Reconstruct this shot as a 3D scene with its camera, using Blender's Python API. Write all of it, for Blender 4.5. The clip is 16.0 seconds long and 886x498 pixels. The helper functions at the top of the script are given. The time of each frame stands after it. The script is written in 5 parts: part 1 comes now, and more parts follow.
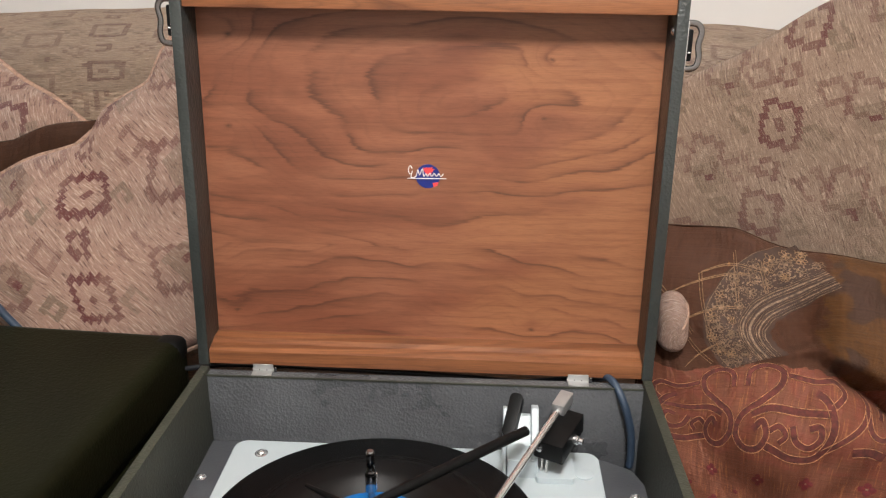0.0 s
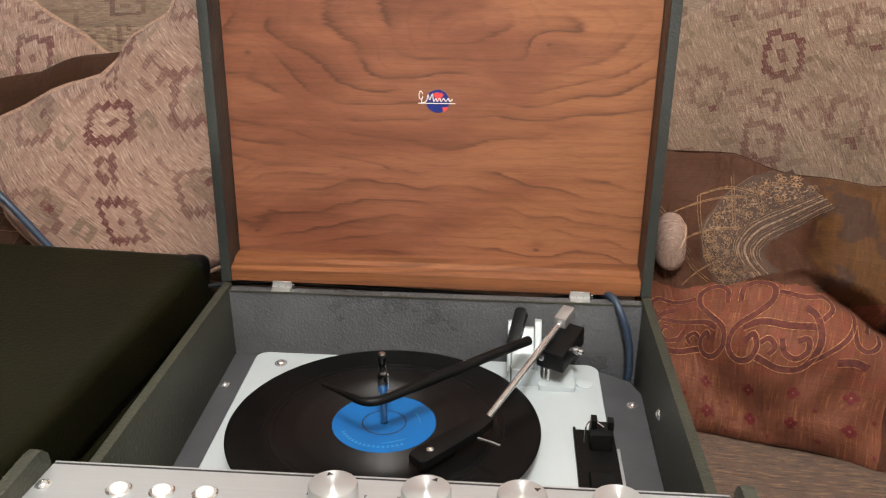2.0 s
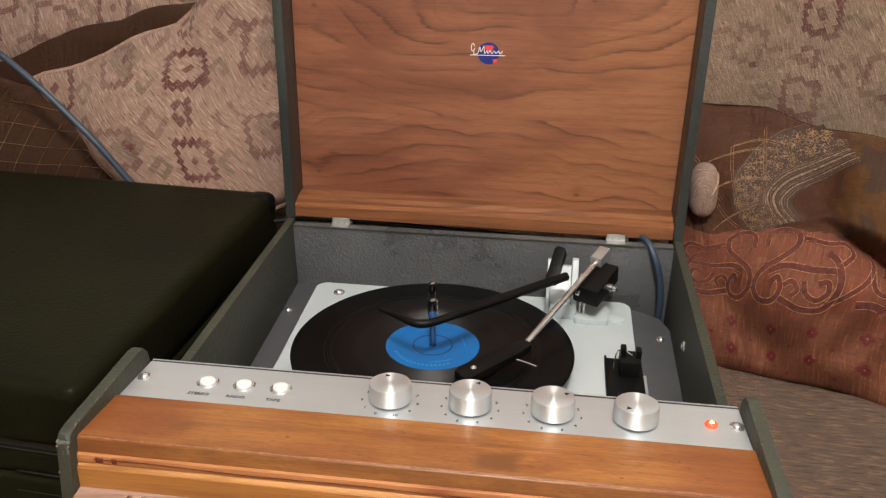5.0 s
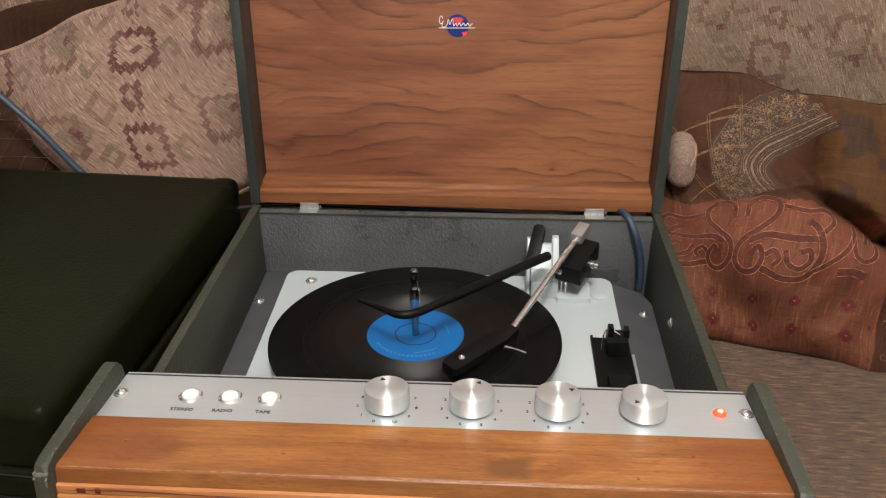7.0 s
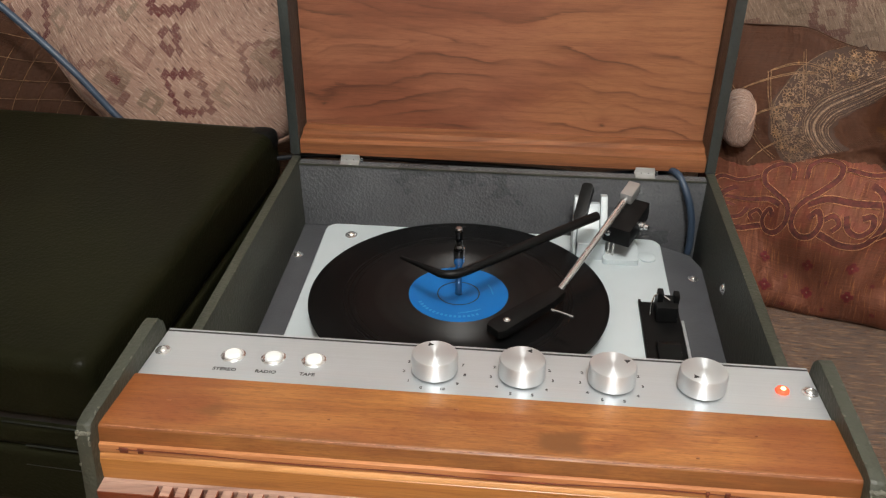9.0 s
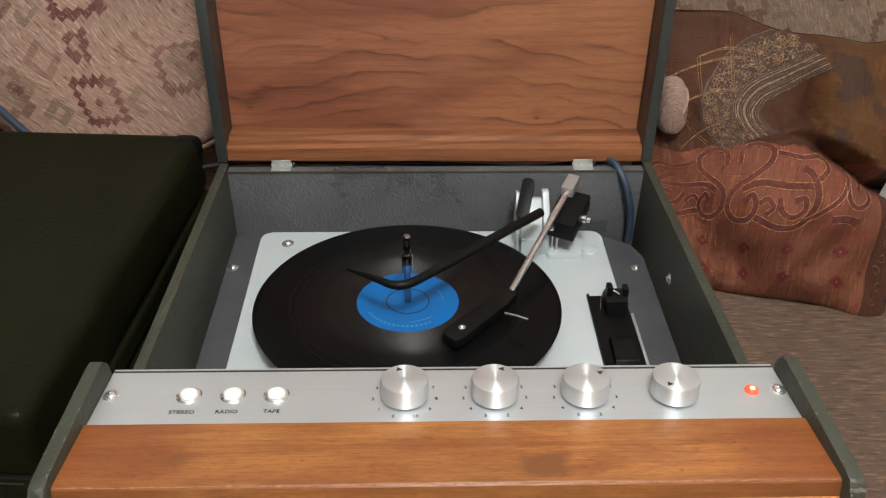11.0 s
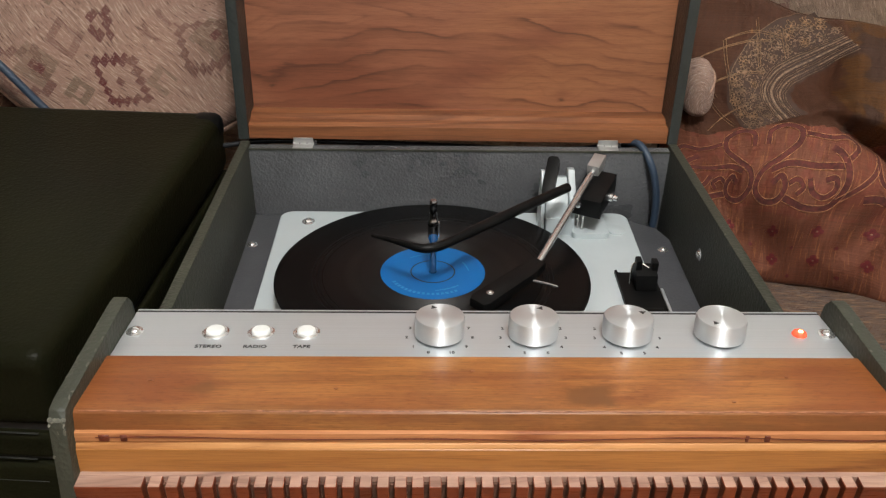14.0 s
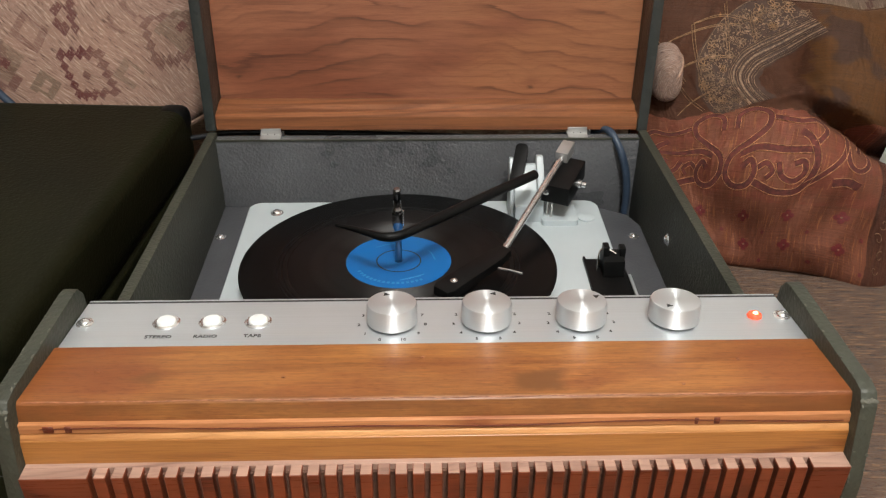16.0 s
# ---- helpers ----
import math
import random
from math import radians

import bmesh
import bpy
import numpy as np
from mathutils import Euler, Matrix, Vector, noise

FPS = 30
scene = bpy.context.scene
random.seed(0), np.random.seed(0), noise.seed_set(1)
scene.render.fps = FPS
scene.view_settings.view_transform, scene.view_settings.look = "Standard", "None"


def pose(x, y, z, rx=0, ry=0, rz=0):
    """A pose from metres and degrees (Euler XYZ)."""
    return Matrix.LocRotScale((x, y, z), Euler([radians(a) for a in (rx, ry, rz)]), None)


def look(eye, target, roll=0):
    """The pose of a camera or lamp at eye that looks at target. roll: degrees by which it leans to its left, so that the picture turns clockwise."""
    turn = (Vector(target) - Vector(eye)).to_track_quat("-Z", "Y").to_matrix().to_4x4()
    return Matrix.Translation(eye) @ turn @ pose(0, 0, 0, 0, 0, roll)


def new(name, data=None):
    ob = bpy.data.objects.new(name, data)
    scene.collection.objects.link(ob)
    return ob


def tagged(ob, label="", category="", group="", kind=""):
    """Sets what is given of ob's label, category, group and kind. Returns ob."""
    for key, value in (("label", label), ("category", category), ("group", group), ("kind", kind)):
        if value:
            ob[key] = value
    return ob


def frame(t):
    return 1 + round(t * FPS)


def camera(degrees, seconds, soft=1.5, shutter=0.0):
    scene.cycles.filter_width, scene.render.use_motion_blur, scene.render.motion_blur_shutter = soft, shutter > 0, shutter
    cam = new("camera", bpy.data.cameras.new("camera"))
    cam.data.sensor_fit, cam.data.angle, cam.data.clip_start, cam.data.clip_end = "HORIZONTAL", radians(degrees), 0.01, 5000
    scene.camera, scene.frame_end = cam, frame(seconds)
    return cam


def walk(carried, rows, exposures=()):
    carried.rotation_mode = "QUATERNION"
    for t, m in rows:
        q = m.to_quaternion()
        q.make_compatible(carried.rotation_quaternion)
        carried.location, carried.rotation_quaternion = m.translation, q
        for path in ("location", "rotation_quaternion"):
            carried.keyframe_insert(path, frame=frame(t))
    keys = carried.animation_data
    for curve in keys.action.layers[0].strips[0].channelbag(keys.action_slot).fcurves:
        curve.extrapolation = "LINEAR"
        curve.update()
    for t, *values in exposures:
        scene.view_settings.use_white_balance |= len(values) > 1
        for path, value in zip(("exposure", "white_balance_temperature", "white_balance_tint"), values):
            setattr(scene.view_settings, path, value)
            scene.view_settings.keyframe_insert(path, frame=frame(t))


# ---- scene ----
cam = camera(55.1, 16.0, soft=1.25)
PATH = [
    (0, (0.094, -0.61, 1.129), (-0.005, 1.247, 0.392), 0.4),
    (0.5, (0.097, -0.614, 1.126), (-0.006, 1.234, 0.367), 0.4),
    (1, (0.098, -0.633, 1.132), (-0.007, 1.208, 0.358), 0.4),
    (1.5, (0.095, -0.646, 1.127), (-0.027, 1.184, 0.329), 0.2),
    (2, (0.106, -0.666, 1.114), (-0.029, 1.146, 0.277), 0.1),
    (2.5, (0.107, -0.694, 1.101), (-0.031, 1.091, 0.21), 0.1),
    (3, (0.108, -0.723, 1.094), (-0.027, 1.05, 0.178), 0.1),
    (3.5, (0.115, -0.743, 1.103), (-0.02, 1.03, 0.186), 0.2),
    (4, (0.115, -0.748, 1.113), (-0.069, 1.017, 0.191), 0.2),
    (4.5, (0.109, -0.751, 1.124), (-0.122, 1.005, 0.196), 0.2),
    (4.7, (0.113, -0.75, 1.129), (-0.122, 1.007, 0.202), 0.1),
    (6.8, (0.073, -0.71, 1.14), (-0.07, 1.012, 0.133), -0.5),
    (7, (0.073, -0.708, 1.139), (-0.034, 1.014, 0.127), -0.4),
    (7.5, (0.07, -0.706, 1.131), (-0.067, 0.972, 0.053), 0.4),
    (8, (0.053, -0.7, 1.133), (-0.12, 0.962, 0.033), 0.4),
    (8.5, (0.059, -0.688, 1.133), (-0.112, 0.964, 0.02), 0.0),
    (8.7, (0.057, -0.686, 1.134), (-0.113, 0.967, 0.021), -0.1),
    (10.8, (0.027, -0.646, 1.134), (0.015, 0.979, -0.032), 0.2),
    (11, (0.016, -0.648, 1.147), (0.061, 0.978, -0.017), 0.6),
    (11.5, (-0.026, -0.668, 1.161), (0.071, 0.964, 0.009), 0.6),
    (12, (-0.026, -0.684, 1.124), (0.071, 0.949, -0.028), 0.6),
    (12.5, (-0.034, -0.716, 1.117), (0.093, 0.946, 0.012), 0.6),
    (13, (-0.017, -0.721, 1.111), (0.112, 0.972, 0.054), 0.9),
    (13.5, (-0.011, -0.687, 1.086), (0.12, 1.005, 0.028), 1.0),
    (14, (-0.007, -0.675, 1.075), (0.034, 1.013, 0.003), 1.1),
    (14.5, (0.01, -0.648, 1.061), (0.005, 1.018, -0.045), 1.0),
    (15, (0.003, -0.653, 1.062), (0.0, 1.008, -0.053), 0.4),
    (15.5, (0.012, -0.657, 1.063), (0.036, 1.004, -0.05), 0.3),
    (16, (0.022, -0.675, 1.069), (0.072, 1.005, -0.015), 0.4),
]
EXPOSURES = [(0.0, 0.20, 5950, 10), (2.0, 0.16, 6150, 10), (3.5, -0.02, 6300, 10), (7.0, -0.10, 6150, 9), (11.0, -0.14, 5950, 8), (13.0, -0.17, 6100, 8), (14.5, -0.21, 5900, 8), (16.0, -0.10, 6000, 8)]
walk(cam, [(t, look(eye, target, roll)) for t, eye, target, roll in PATH], EXPOSURES)

# ---- world and lamps ----
world = bpy.data.worlds.new("room_air")
scene.world = world
world.use_nodes = True
world.node_tree.nodes["Background"].inputs[0].default_value = (0.9, 0.85, 0.78, 1)
world.node_tree.nodes["Background"].inputs[1].default_value = 0.02

LAMP = (0.18, -1.00, 2.22)
lamp_data = bpy.data.lights.new("pendant_bulb", "POINT")
lamp_data.shadow_soft_size = 0.13
lamp_data.energy = 110
lamp_data.color = (1.0, 0.94, 0.86)
lamp_ob = new("pendant_bulb", lamp_data)
lamp_ob.location = LAMP


# ---- materials ----
def srgb(r, g, b):
    return tuple((c / 255 / 12.92 if c < 10.3 else ((c / 255 + 0.055) / 1.055) ** 2.4) for c in (r, g, b)) + (1,)


class Mat:
    """A node material under construction."""

    def __init__(self, name):
        self.m = bpy.data.materials.new(name)
        self.m.use_nodes = True
        self.t = self.m.node_tree
        self.b = self.t.nodes["Principled BSDF"]

    def node(self, kind, **sets):
        n = self.t.nodes.new(kind)
        for k, v in sets.items():
            if k == "op":
                n.operation = v
        return n

    def link(self, a, b):
        self.t.links.new(a, b)

    def coord(self, which="Object"):
        return self.node("ShaderNodeTexCoord").outputs[which]

    def mapping(self, src, scale=(1, 1, 1), rot=(0, 0, 0), loc=(0, 0, 0)):
        n = self.node("ShaderNodeMapping")
        n.inputs["Scale"].default_value = scale
        n.inputs["Rotation"].default_value = [radians(a) for a in rot]
        n.inputs["Location"].default_value = loc
        self.link(src, n.inputs["Vector"])
        return n.outputs[0]

    def noise(self, src, scale, detail=3, rough=0.55, dist=0.0):
        n = self.node("ShaderNodeTexNoise")
        n.inputs["Scale"].default_value = scale
        n.inputs["Detail"].default_value = detail
        n.inputs["Roughness"].default_value = rough
        n.inputs["Distortion"].default_value = dist
        self.link(src, n.inputs["Vector"])
        return n.outputs[0]

    def math(self, op, a, b=None, c=None):
        n = self.node("ShaderNodeMath", op=op)
        for i, v in enumerate((a, b, c)):
            if v is None:
                continue
            if isinstance(v, (int, float)):
                n.inputs[i].default_value = v
            else:
                self.link(v, n.inputs[i])
        return n.outputs[0]

    def ramp(self, src, stops, smooth=False):
        n = self.node("ShaderNodeValToRGB")
        if smooth:
            n.color_ramp.interpolation = "EASE"
        e = n.color_ramp.elements
        while len(e) < len(stops):
            e.new(0.5)
        for el, (p, c) in zip(e, stops):
            el.position = p
            el.color = c if len(c) == 4 else (*c, 1)
        self.link(src, n.inputs[0])
        return n.outputs[0]

    def mix(self, fac, a, b, mode="MIX"):
        n = self.node("ShaderNodeMix")
        n.data_type, n.blend_type = "RGBA", mode
        for v, i in ((fac, 0), (a, 6), (b, 7)):
            if isinstance(v, (int, float)):
                n.inputs[i].default_value = v
            elif isinstance(v, tuple):
                n.inputs[i].default_value = v
            else:
                self.link(v, n.inputs[i])
        return n.outputs[2]

    def split(self, src):
        n = self.node("ShaderNodeSeparateXYZ")
        self.link(src, n.inputs[0])
        return n.outputs

    def bump(self, height, strength=0.3, dist=0.001):
        n = self.node("ShaderNodeBump")
        n.inputs["Strength"].default_value = strength
        n.inputs["Distance"].default_value = dist
        self.link(height, n.inputs["Height"])
        self.link(n.outputs[0], self.b.inputs["Normal"])

    def base(self, v):
        if isinstance(v, tuple):
            self.b.inputs["Base Color"].default_value = v
        else:
            self.link(v, self.b.inputs["Base Color"])
        return self

    def rough(self, v):
        if isinstance(v, (int, float)):
            self.b.inputs["Roughness"].default_value = v
        else:
            self.link(v, self.b.inputs["Roughness"])
        return self

    def metal(self, v):
        self.b.inputs["Metallic"].default_value = v
        return self


def plain(name, c, rough=0.5, metal=0.0, vary=0.12, scale=40, bump=0.0, bscale=400):
    k = Mat(name)
    co = k.coord()
    n = k.noise(co, scale, 4)
    lo = tuple(x * (1 - vary) for x in c[:3]) + (1,)
    hi = tuple(min(1, x * (1 + vary)) for x in c[:3]) + (1,)
    k.base(k.ramp(n, ((0.3, lo), (0.7, hi)))).metal(metal)
    k.rough(k.math("MULTIPLY_ADD", n, 0.16, rough - 0.08))
    if bump:
        k.bump(k.noise(co, bscale, 3), bump, 0.0008)
    return k.m


def leatherette(name, c, rough=0.42, bump=0.5, wear=0.0):
    """Painted, pebbled covering cloth."""
    k = Mat(name)
    co = k.coord()
    v = k.node("ShaderNodeTexVoronoi")
    v.inputs["Scale"].default_value = 330
    k.link(k.mapping(co, (1, 1, 1)), v.inputs["Vector"])
    n = k.noise(co, 190, 4, 0.6)
    big = k.noise(co, 9, 4, 0.6)
    lo = tuple(x * 0.75 for x in c[:3]) + (1,)
    hi = tuple(x * 1.25 for x in c[:3]) + (1,)
    col = k.ramp(big, ((0.3, lo), (0.7, hi)))
    if wear:
        spots = k.math("GREATER_THAN", k.noise(co, 140, 5, 0.7), 0.66)
        fac = k.math("MULTIPLY", spots, wear)
        col = k.mix(fac, col, srgb(150, 145, 130))
    k.base(col)
    k.rough(k.math("MULTIPLY_ADD", big, 0.2, rough - 0.1))
    h = k.math("ADD", k.math("MULTIPLY", v.outputs["Distance"], 0.6), n)
    k.bump(h, bump, 0.0012)
    return k.m


def wood(name, dark, mid, light, rings=7.0, stretch=5.0, base_scale=2.6, rough=0.38, fibre=0.35, stain=0.0):
    """Varnished timber with the grain along x; the figure comes from the level lines of a stretched noise."""
    k = Mat(name)
    co = k.coord()
    info = k.node("ShaderNodeObjectInfo")
    shift = k.node("ShaderNodeCombineXYZ")
    k.link(k.math("MULTIPLY", info.outputs["Random"], 7.3), shift.inputs[0])
    k.link(k.math("MULTIPLY", info.outputs["Random"], 3.1), shift.inputs[2])
    add = k.node("ShaderNodeVectorMath", op="ADD")
    k.link(co, add.inputs[0])
    k.link(shift.outputs[0], add.inputs[1])
    p = add.outputs[0]
    field = k.noise(k.mapping(p, (1.0, stretch, stretch)), base_scale, 2, 0.5, 0.5)
    fine = k.noise(k.mapping(p, (3, 70, 70)), 6, 3, 0.6)
    ringv = k.math("MULTIPLY_ADD", field, rings, k.math("MULTIPLY", fine, 0.25))
    saw = k.math("FRACT", ringv)
    line = k.ramp(saw, ((0.0, mid), (0.2, light), (0.72, light), (0.86, mid), (0.955, dark), (1.0, mid)))
    thin = k.math("FRACT", k.math("MULTIPLY_ADD", field, rings * 2.6, k.math("MULTIPLY", fine, 0.6)))
    line = k.mix(0.42, line, k.ramp(thin, ((0.0, mid), (0.15, light), (0.70, light), (0.90, mid), (0.97, dark), (1.0, mid))))
    fib = k.noise(k.mapping(p, (9, 420, 420)), 4, 3, 0.7)
    fibc = k.ramp(fib, ((0.32, (0.62, 0.58, 0.55, 1)), (0.62, (1.08, 1.06, 1.05, 1))))
    col = k.mix(fibre, line, fibc, "MULTIPLY")
    cloud = k.noise(k.mapping(p, (2, 4, 4)), 3.0, 3)
    col = k.mix(0.42, col, k.ramp(cloud, ((0.3, (0.72, 0.68, 0.66, 1)), (0.7, (1.15, 1.12, 1.1, 1)))), "MULTIPLY")
    tone = k.math("MULTIPLY_ADD", info.outputs["Random"], 0.16, 0.92)
    tint = k.node("ShaderNodeCombineColor")
    for i in range(3):
        k.link(tone, tint.inputs[i])
    col = k.mix(1.0, col, tint.outputs[0], "MULTIPLY")
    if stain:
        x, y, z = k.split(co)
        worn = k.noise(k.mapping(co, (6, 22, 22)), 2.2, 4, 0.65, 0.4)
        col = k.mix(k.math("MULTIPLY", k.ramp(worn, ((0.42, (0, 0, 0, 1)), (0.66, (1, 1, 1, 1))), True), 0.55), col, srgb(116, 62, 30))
        # redder brown towards both ends, broken up by noise
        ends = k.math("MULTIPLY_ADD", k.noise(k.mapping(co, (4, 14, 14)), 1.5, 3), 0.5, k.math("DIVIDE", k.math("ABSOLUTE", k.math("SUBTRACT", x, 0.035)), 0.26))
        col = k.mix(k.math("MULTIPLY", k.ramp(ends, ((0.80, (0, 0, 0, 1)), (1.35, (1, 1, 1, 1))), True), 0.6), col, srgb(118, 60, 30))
        speck = k.noise(k.mapping(co, (160, 900, 900)), 1.0, 2, 0.6)
        col = k.mix(0.5, col, k.ramp(speck, ((0.34, (0.60, 0.50, 0.42, 1)), (0.46, (1, 1, 1, 1)), (0.64, (1.0, 1.0, 1.0, 1)), (0.74, (1.3, 1.25, 1.1, 1)))), "MULTIPLY")
        dx = k.math("ABSOLUTE", k.math("DIVIDE", k.math("SUBTRACT", x, 0.088), 0.030))
        dy = k.math("ABSOLUTE", k.math("DIVIDE", k.math("SUBTRACT", y, -0.306), 0.020))
        d = k.math("ADD", k.math("MAXIMUM", dx, dy), k.math("MULTIPLY", k.noise(co, 60, 4), 0.7))
        f = k.ramp(d, ((0.62, (0.95, 0.95, 0.95, 1)), (1.25, (0, 0, 0, 1))), True)
        dx2 = k.math("DIVIDE", k.math("SUBTRACT", x, -0.135), 0.035)
        dy2 = k.math("DIVIDE", k.math("SUBTRACT", y, -0.30), 0.022)
        d2 = k.math("ADD", k.math("ADD", k.math("ABSOLUTE", dx2), k.math("ABSOLUTE", dy2)), k.noise(co, 50, 4))
        f2 = k.ramp(d2, ((0.7, (0.7, 0.7, 0.7, 1)), (1.5, (0, 0, 0, 1))))
        # darker towards the front edge, broken up by noise
        near_front = k.math("ADD", k.math("MULTIPLY", k.math("ADD", y, 0.3195), 45.0), k.math("MULTIPLY", k.noise(k.mapping(co, (14, 60, 60)), 1.4, 4, 0.6), 1.5))
        f = k.math("MAXIMUM", f, k.ramp(near_front, ((0.45, (0.75, 0.75, 0.75, 1)), (1.25, (0, 0, 0, 1)))))
        col = k.mix(k.math("MULTIPLY", k.math("MAXIMUM", f, f2), stain), col, tuple(c * 0.45 for c in mid[:3]) + (1,))
    k.base(col)
    k.rough(k.math("MULTIPLY_ADD", fib, 0.22, rough - 0.11))
    k.bump(fib, 0.10, 0.0004)
    return k.m


def walnut_veneer(name, dark, mid, light, gold, knots=()):
    """Crown-cut walnut: long ellipses on the upper boards, wavy crests on the lowest, drawn in the lid's plane."""
    k = Mat(name)
    co = k.coord()
    x, y, z = k.split(co)
    flat = k.node("ShaderNodeCombineXYZ")
    k.link(x, flat.inputs[0])
    k.link(z, flat.inputs[1])
    p = flat.outputs[0]

    def sway(scale, size, at):
        """Centred noise times size."""
        q = k.mapping(p, scale, (0, 0, 0), at)
        return k.math("MULTIPLY_ADD", k.noise(q, 1.0, 1, 0.35), size, -size / 2)

    dx = k.math("MULTIPLY", k.math("ADD", k.math("SUBTRACT", x, 0.066), sway((6, 13, 1), 0.15, (3, 1, 0))), 0.40)
    dz = k.math("ADD", k.math("SUBTRACT", z, 0.957), sway((6, 9, 1), 0.060, (7, 4, 0)))
    dz = k.math("ADD", dz, sway((17, 30, 1), 0.012, (1, 9, 0)))
    crown = k.math("SQRT", k.math("ADD", k.math("MULTIPLY", dx, dx), k.math("MULTIPLY", dz, dz)))
    wide = k.math("MULTIPLY_ADD", k.math("POWER", crown, 1.15), 64.0, k.math("MULTIPLY", dz, -4.0))
    # the lowest board, its crests rising towards the middle
    crest = k.math("ADD", k.math("SUBTRACT", z, 0.60), sway((8, 6, 1), 0.075, (2, 6, 0)))
    crest = k.math("ADD", crest, sway((19, 16, 1), 0.022, (8, 3, 0)))
    ex = k.math("SUBTRACT", x, 0.02)
    crest = k.math("MULTIPLY_ADD", k.math("MULTIPLY", ex, ex), 0.35, crest)
    low = k.math("MULTIPLY", crest, 52.0)
    is_low = k.math("LESS_THAN", z, 0.7931)
    ringv = k.math("ADD", k.math("MULTIPLY", wide, k.math("SUBTRACT", 1.0, is_low)), k.math("MULTIPLY", low, is_low))
    spots = None
    for px, pz, size in knots:
        ax = k.math("MULTIPLY", k.math("SUBTRACT", x, px), 0.6)
        az = k.math("SUBTRACT", z, pz)
        d = k.math("DIVIDE", k.math("SQRT", k.math("ADD", k.math("MULTIPLY", ax, ax), k.math("MULTIPLY", az, az))), size)
        far = k.math("MULTIPLY", d, 0.2)
        ringv = k.math("ADD", ringv, k.math("MULTIPLY", k.ramp(far, ((0.0, (1, 1, 1, 1)), (1.0, (0, 0, 0, 1))), True), 0.9))
        d = k.math("MULTIPLY_ADD", k.noise(co, 220, 3), 0.7, d)
        eye = k.ramp(d, ((0.15, (1, 1, 1, 1)), (1.0, (0, 0, 0, 1))), True)
        spots = eye if spots is None else k.math("MAXIMUM", spots, eye)
    fine = k.noise(k.mapping(p, (14, 260, 1)), 1.0, 3, 0.65)
    saw = k.math("FRACT", k.math("MULTIPLY_ADD", fine, 0.38, ringv))
    half = k.math("FRACT", k.math("MULTIPLY_ADD", ringv, 2.0, k.math("MULTIPLY", fine, 0.5)))
    strong = k.ramp(k.noise(k.mapping(p, (7, 24, 1), (0, 0, 0), (5, 5, 0)), 1.0, 2), ((0.40, (0.06, 0.06, 0.06, 1)), (0.62, (1, 1, 1, 1))), True)
    body = k.mix(k.ramp(k.noise(k.mapping(p, (4, 12, 1)), 1.0, 3, 0.5, 0.6), ((0.38, (0, 0, 0, 1)), (0.62, (1, 1, 1, 1))), True), mid, light)
    warm = k.math("MULTIPLY_ADD", k.math("SUBTRACT", x, 0.05), 1.6, k.noise(k.mapping(p, (5, 18, 1), (0, 0, 0), (9, 2, 0)), 1.0, 3))
    body = k.mix(k.math("MULTIPLY", k.ramp(warm, ((0.46, (0, 0, 0, 1)), (0.78, (1, 1, 1, 1))), True), 0.65), body, gold)
    late = k.ramp(saw, ((0.0, (0, 0, 0, 1)), (0.50, (0.05, 0.05, 0.05, 1)), (0.80, (0.40, 0.40, 0.40, 1)), (0.93, (1, 1, 1, 1)), (0.985, (0.5, 0.5, 0.5, 1)), (1.0, (0, 0, 0, 1))))
    col = k.mix(k.math("MULTIPLY", k.math("MULTIPLY", late, strong), 0.78), body, dark)
    thin = k.ramp(half, ((0.0, (0, 0, 0, 1)), (0.72, (0, 0, 0, 1)), (0.92, (1, 1, 1, 1)), (1.0, (0, 0, 0, 1))))
    col = k.mix(k.math("MULTIPLY", thin, 0.13), col, dark)
    grain = k.noise(k.mapping(p, (7, 190, 1)), 1.0, 4, 0.6, 0.5)
    col = k.mix(0.5, col, k.ramp(grain, ((0.30, (0.62, 0.56, 0.54, 1)), (0.50, (1.0, 1.0, 1.0, 1)), (0.72, (1.18, 1.15, 1.12, 1)))), "MULTIPLY")
    pores = k.noise(k.mapping(p, (60, 1500, 1)), 1.0, 3, 0.7)
    col = k.mix(0.55, col, k.ramp(pores, ((0.34, (0.66, 0.62, 0.60, 1)), (0.52, (1.0, 1.0, 1.0, 1)), (0.70, (1.12, 1.10, 1.08, 1)))), "MULTIPLY")
    if spots is not None:
        col = k.mix(k.math("MULTIPLY", spots, 0.8), col, tuple(c * 0.4 for c in dark[:3]) + (1,))
    k.base(col)
    k.rough(k.math("MULTIPLY_ADD", pores, 0.22, 0.32))
    k.bump(pores, 0.10, 0.0004)
    return k.m


def brushed(name, c, rough=0.34, along=(2, 900, 900)):
    k = Mat(name)
    co = k.coord()
    n = k.noise(k.mapping(co, along), 3, 3, 0.6)
    big = k.noise(co, 14, 3)
    k.base(k.mix(0.35, k.ramp(n, ((0.3, tuple(x * 0.82 for x in c[:3]) + (1,)), (0.7, c))), k.ramp(big, ((0.3, tuple(x * 0.85 for x in c[:3]) + (1,)), (0.7, c)))))
    k.metal(0.75).rough(k.math("MULTIPLY_ADD", n, 0.2, rough - 0.1))
    k.bump(n, 0.05, 0.0002)
    return k.m


